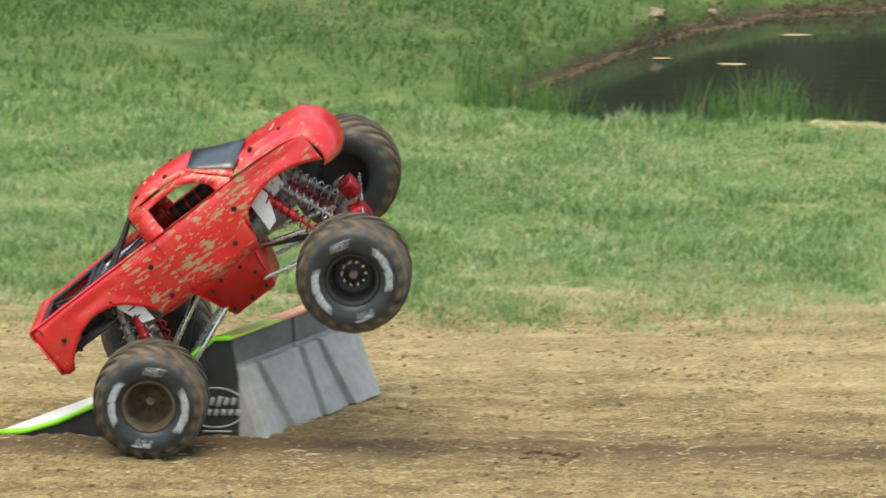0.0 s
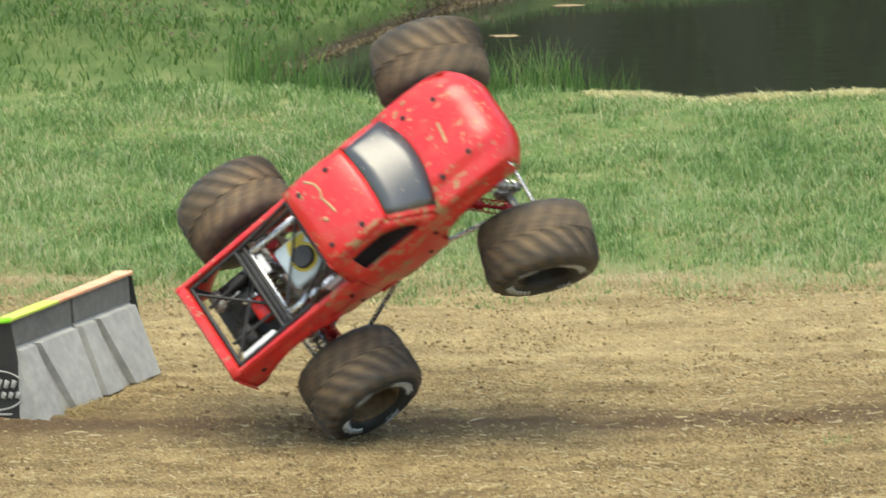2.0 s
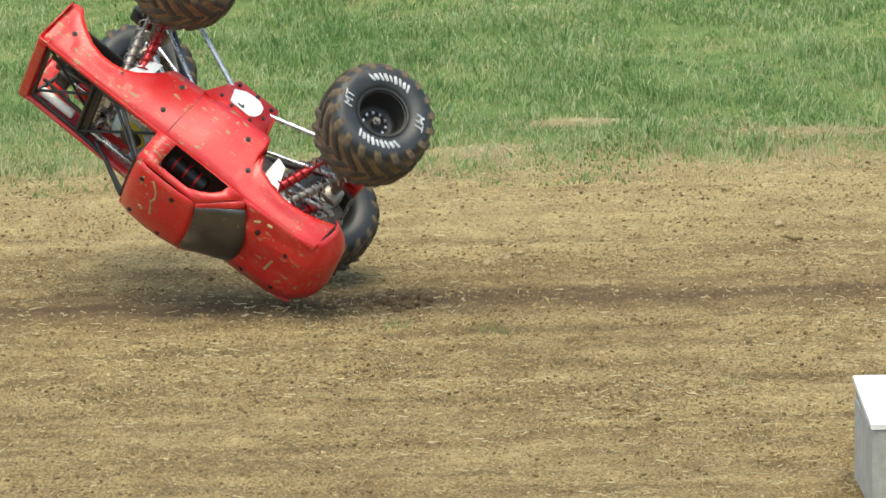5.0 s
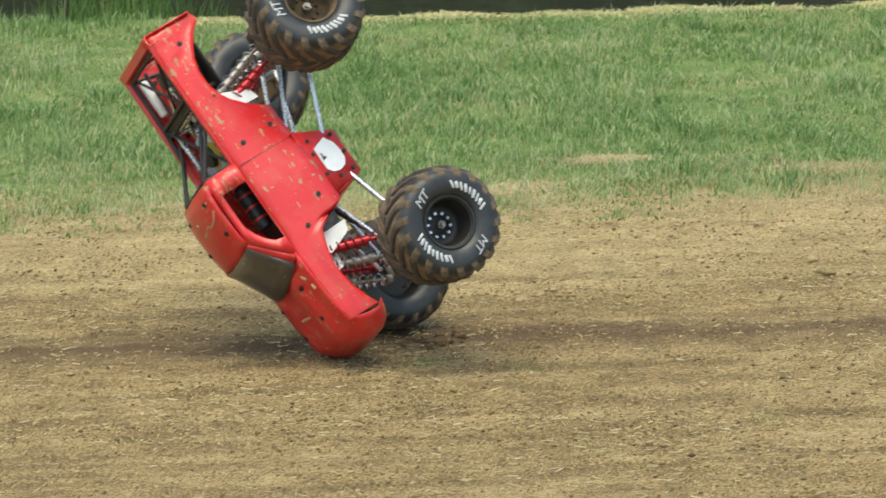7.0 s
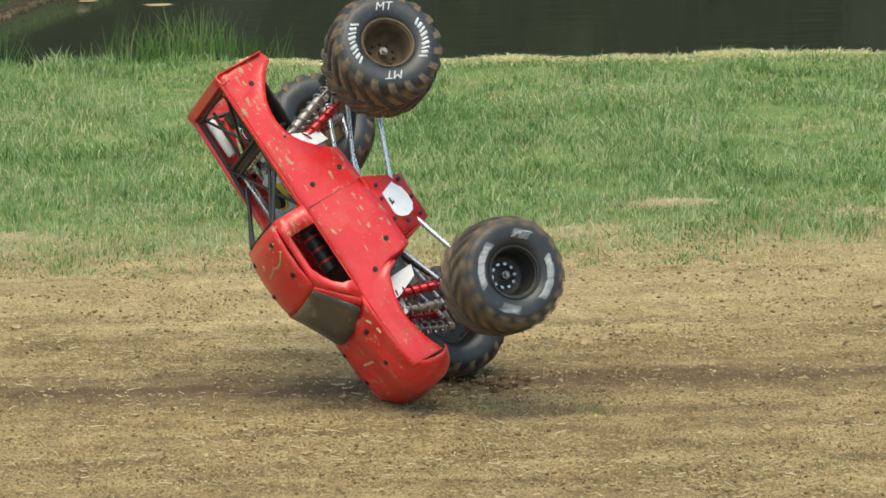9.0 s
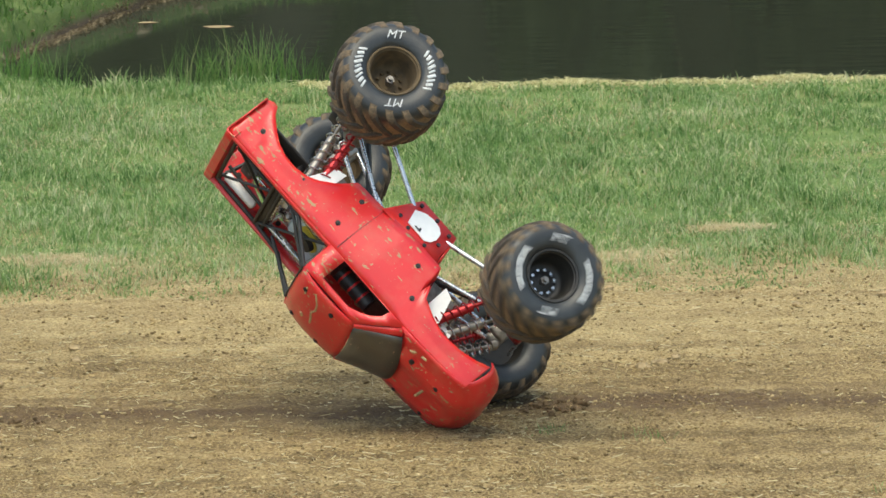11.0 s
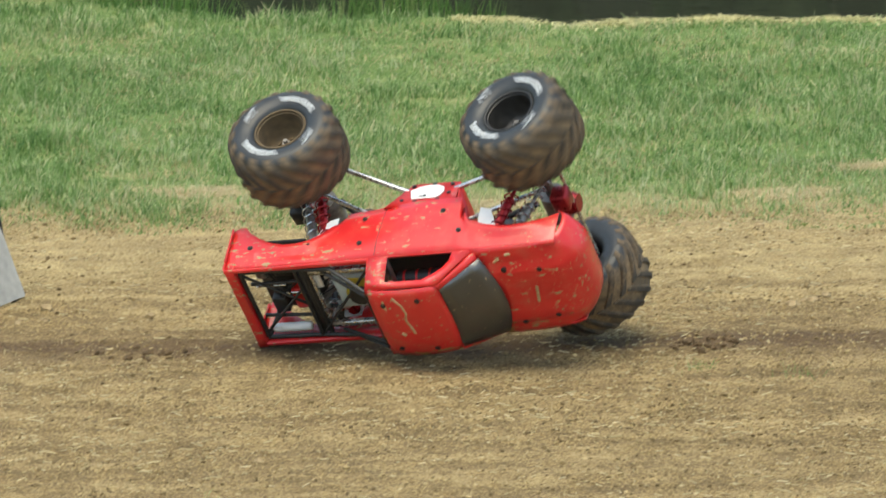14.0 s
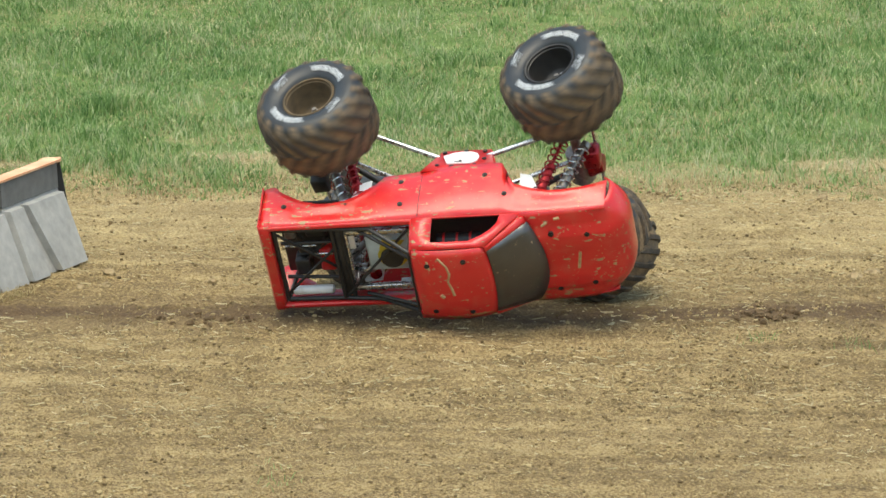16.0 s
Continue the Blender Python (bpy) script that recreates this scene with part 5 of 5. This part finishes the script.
# each wheel in the truck's space: seconds, hub x, y, z, steer and turn in degrees
HUBS = {
    "fl": [
        (0.0, 0.359, 0.282, 0.092, 0, 70),
        (0.5, 0.334, 0.279, 0.035, 0, 70),
        (1.0, 0.341, 0.282, 0.026, -6, 70),
        (1.5, 0.347, 0.285, 0.038, -17, 70),
        (2.0, 0.344, 0.298, 0.063, -20, 70),
        (2.5, 0.342, 0.264, 0.019, -10, 70),
        (3.0, 0.340, 0.276, -0.044, -23, 70),
        (3.5, 0.385, 0.272, 0.057, -38, 70),
        (4.0, 0.349, 0.276, 0.032, -9, 98),
        (4.5, 0.330, 0.279, -0.015, -5, 28),
        (7.0, 0.350, 0.276, 0.014, -14, 26),
        (7.5, 0.354, 0.275, 0.016, -14, 44),
        (8.0, 0.353, 0.276, 0.016, -13, 70),
        (8.5, 0.352, 0.276, 0.026, -12, 105),
        (9.0, 0.351, 0.276, 0.026, -12, 142),
        (11.5, 0.343, 0.277, 0.007, -10, 128),
        (12.5, 0.334, 0.278, 0.002, -10, 114),
        (13.0, 0.338, 0.277, 0.016, -3, 123),
        (13.25, 0.334, 0.277, 0.024, 0, 128),
        (14.0, 0.322, 0.278, 0.037, 10, 142),
        (15.0, 0.311, 0.280, -0.009, 14, 150),
        (15.5, 0.306, 0.281, -0.013, 15, 154),
        (16.0, 0.301, 0.281, -0.015, 16, 158),
    ],
    "fr": [
        (0.0, 0.318, -0.279, -0.046, 0, 186),
        (0.5, 0.321, -0.279, -0.019, 0, 174),
        (1.0, 0.312, -0.280, -0.011, -6, 162),
        (1.5, 0.300, -0.281, -0.005, -17, 150),
        (2.0, 0.298, -0.277, 0.025, -20, 150),
        (2.5, 0.299, -0.299, 0.094, -10, 150),
        (3.0, 0.301, -0.277, 0.023, -23, 150),
        (3.5, 0.310, -0.270, 0.030, -38, 150),
        (4.0, 0.304, -0.277, -0.019, -9, 150),
        (4.5, 0.305, -0.277, -0.021, -5, 150),
        (7.0, 0.313, -0.278, -0.026, -14, 150),
        (7.5, 0.314, -0.278, -0.028, -14, 150),
        (8.0, 0.313, -0.278, -0.026, -13, 150),
        (8.5, 0.312, -0.278, -0.023, -12, 150),
        (9.0, 0.310, -0.278, -0.018, -12, 150),
        (11.5, 0.325, -0.279, -0.017, -10, 150),
        (12.5, 0.330, -0.279, -0.013, -10, 150),
        (13.0, 0.328, -0.278, -0.007, -3, 150),
        (13.25, 0.332, -0.279, 0.004, 0, 150),
        (14.0, 0.342, -0.282, 0.038, 10, 150),
        (15.0, 0.334, -0.281, 0.029, 14, 150),
        (15.5, 0.330, -0.280, 0.024, 15, 150),
        (16.0, 0.329, -0.279, 0.006, 16, 150),
    ],
    "rl": [
        (0.0, -0.312, 0.297, 0.071, 0, 124),
        (0.5, -0.312, 0.297, 0.071, 0, 124),
        (1.0, -0.312, 0.297, 0.071, 0, 124),
        (1.5, -0.312, 0.297, 0.071, 0, 124),
        (2.0, -0.302, 0.319, 0.082, 0, 124),
        (2.5, -0.326, 0.257, -0.021, 0, 124),
        (3.0, -0.315, 0.274, -0.023, 0, 124),
        (3.5, -0.320, 0.278, 0.038, 3, 124),
        (4.0, -0.312, 0.277, -0.030, 0, 110),
        (4.5, -0.311, 0.277, -0.030, 0, 100),
        (7.0, -0.307, 0.276, -0.030, 5, 82),
        (7.5, -0.307, 0.276, -0.030, 5, 100),
        (8.0, -0.304, 0.276, -0.031, 5, 118),
        (8.5, -0.302, 0.276, -0.033, 5, 136),
        (9.0, -0.300, 0.276, -0.035, 6, 154),
        (11.5, -0.306, 0.277, -0.039, 2, 130),
        (12.5, -0.308, 0.277, -0.040, 0, 120),
        (13.0, -0.306, 0.276, -0.032, 0, 131),
        (13.25, -0.310, 0.276, -0.017, 0, 136),
        (14.0, -0.322, 0.276, 0.033, 0, 154),
        (15.0, -0.329, 0.277, 0.029, 5, 149),
        (15.5, -0.333, 0.278, 0.046, 8, 146),
        (16.0, -0.333, 0.278, 0.063, 10, 144),
    ],
    "rr": [
        (0.0, -0.314, -0.277, 0.015, 0, 158),
        (0.5, -0.314, -0.277, -0.017, 0, 153),
        (1.0, -0.313, -0.276, -0.027, 0, 148),
        (1.5, -0.310, -0.274, -0.022, 0, 142),
        (2.0, -0.294, -0.249, 0.027, 0, 142),
        (2.5, -0.294, -0.252, 0.023, 0, 142),
        (3.0, -0.295, -0.255, 0.020, 0, 142),
        (3.5, -0.296, -0.258, 0.017, 3, 142),
        (4.0, -0.296, -0.261, 0.014, 0, 142),
        (4.5, -0.297, -0.264, 0.011, 0, 142),
        (7.0, -0.300, -0.279, -0.005, 5, 142),
        (7.5, -0.301, -0.282, -0.009, 5, 142),
        (8.0, -0.301, -0.282, -0.009, 5, 142),
        (8.5, -0.301, -0.282, -0.009, 5, 142),
        (9.0, -0.301, -0.282, -0.009, 6, 142),
        (11.5, -0.301, -0.282, -0.009, 2, 142),
        (12.5, -0.301, -0.282, -0.009, 0, 142),
        (13.0, -0.301, -0.282, -0.009, 0, 142),
        (13.25, -0.301, -0.282, -0.029, 0, 142),
        (14.0, -0.301, -0.282, -0.054, 0, 142),
        (15.0, -0.301, -0.282, -0.029, 5, 142),
        (15.5, -0.301, -0.282, -0.059, 8, 142),
        (16.0, -0.301, -0.282, -0.079, 10, 142),
    ],
}
# earth thrown up by the nose as it ploughs in: seconds of take-off, start, speed
FLYING = []
for i in range(34):
    o = new("dirt_clod", lump(0.0035 + 0.008 * random.random() ** 2, 70 + i, 0.8, DAMP_CLOD, "dirt_clod"))
    tagged(o, "brown clod of earth thrown up from the track", "clod", "clods thrown up")
    FLYING.append((3.0, o, 4.16 + 0.006 * i, (0.68 + 0.10 * random.random(), 15.62 + 0.10 * random.random()), (0.10 + 0.26 * random.random(), -0.1 + 0.2 * random.random(), 0.45 + 0.55 * random.random())))
# earth sprayed low from under a rear wheel as it lands
for i in range(26):
    o = new("dirt_clod", lump(0.004 + 0.006 * random.random(), 110 + i, 0.8, DAMP_CLOD, "dirt_clod"))
    tagged(o, "brown clod of earth thrown up from the track", "clod", "clods thrown up")
    FLYING.append((0.6, o, 1.70 + 0.022 * i, (-0.40 - 0.16 * random.random(), 15.58 + 0.12 * random.random()), (-0.16 - 0.22 * random.random(), -0.05 + 0.1 * random.random(), 0.10 + 0.09 * random.random())))


def motions():
    for pull, o, t0, (x, y), (u, v, w) in FLYING:
        rest = float(ground_height(x, y)) + 0.004
        air = w * 2 / pull
        rows = [(0.0, pose(x, y, rest)), (t0, pose(x, y, rest))]
        for k in range(1, 6):
            s = air * k / 5
            rows.append((round(t0 + s, 3), pose(x + u * s, y + v * s, rest + w * s - pull / 2 * s * s, 50 * k, 35 * k, 0)))
        walk(o, rows + [(16.0, rows[-1][1])])
    walk(truck, [(t, pose(*v)) for t, *v in TRUCK])
    # a solid axle lies between its two wheels
    for ob, left, right in ((front_axle, "fl", "fr"), (rear_axle, "rl", "rr")):
        rows = []
        for p, q in zip(HUBS[left], HUBS[right]):
            d = [p[k] - q[k] for k in (1, 2, 3)]
            rows.append((p[0], pose(*((p[k] + q[k]) / 2 for k in (1, 2, 3)), math.degrees(math.atan2(d[2], d[1])), 0, math.degrees(math.atan2(-d[0], d[1])))))
        walk(ob, rows)
    # driven hard off the ramp: the wheels whirl until the truck is on its back
    # and two of them turn on again later, half a turn each half second
    for key, s, until, again in (("fl", 1, 2.3, 8.5), ("fr", -1, 2.3, 16.0), ("rl", 1, 3.2, 13.5), ("rr", -1, 2.3, 16.0)):
        times = [h[0] for h in HUBS[key]]
        rows = []
        for t in sorted({i / FPS for i in range(16 * FPS + 1) if i < until * FPS or i > again * FPS} | {u for u in times if u >= until}):
            x, y, z, steer, turn = (float(np.interp(t, times, [h[c] for h in HUBS[key]])) for c in range(1, 6))
            turn -= s * (14 * FPS * max(0.0, until - t) - 12 * FPS * max(0.0, t - again))
            rows.append((t, pose(x, y, z, 0, turn, steer + (0 if s > 0 else 180))))
        walk(WHEELS[key], rows)


motions()
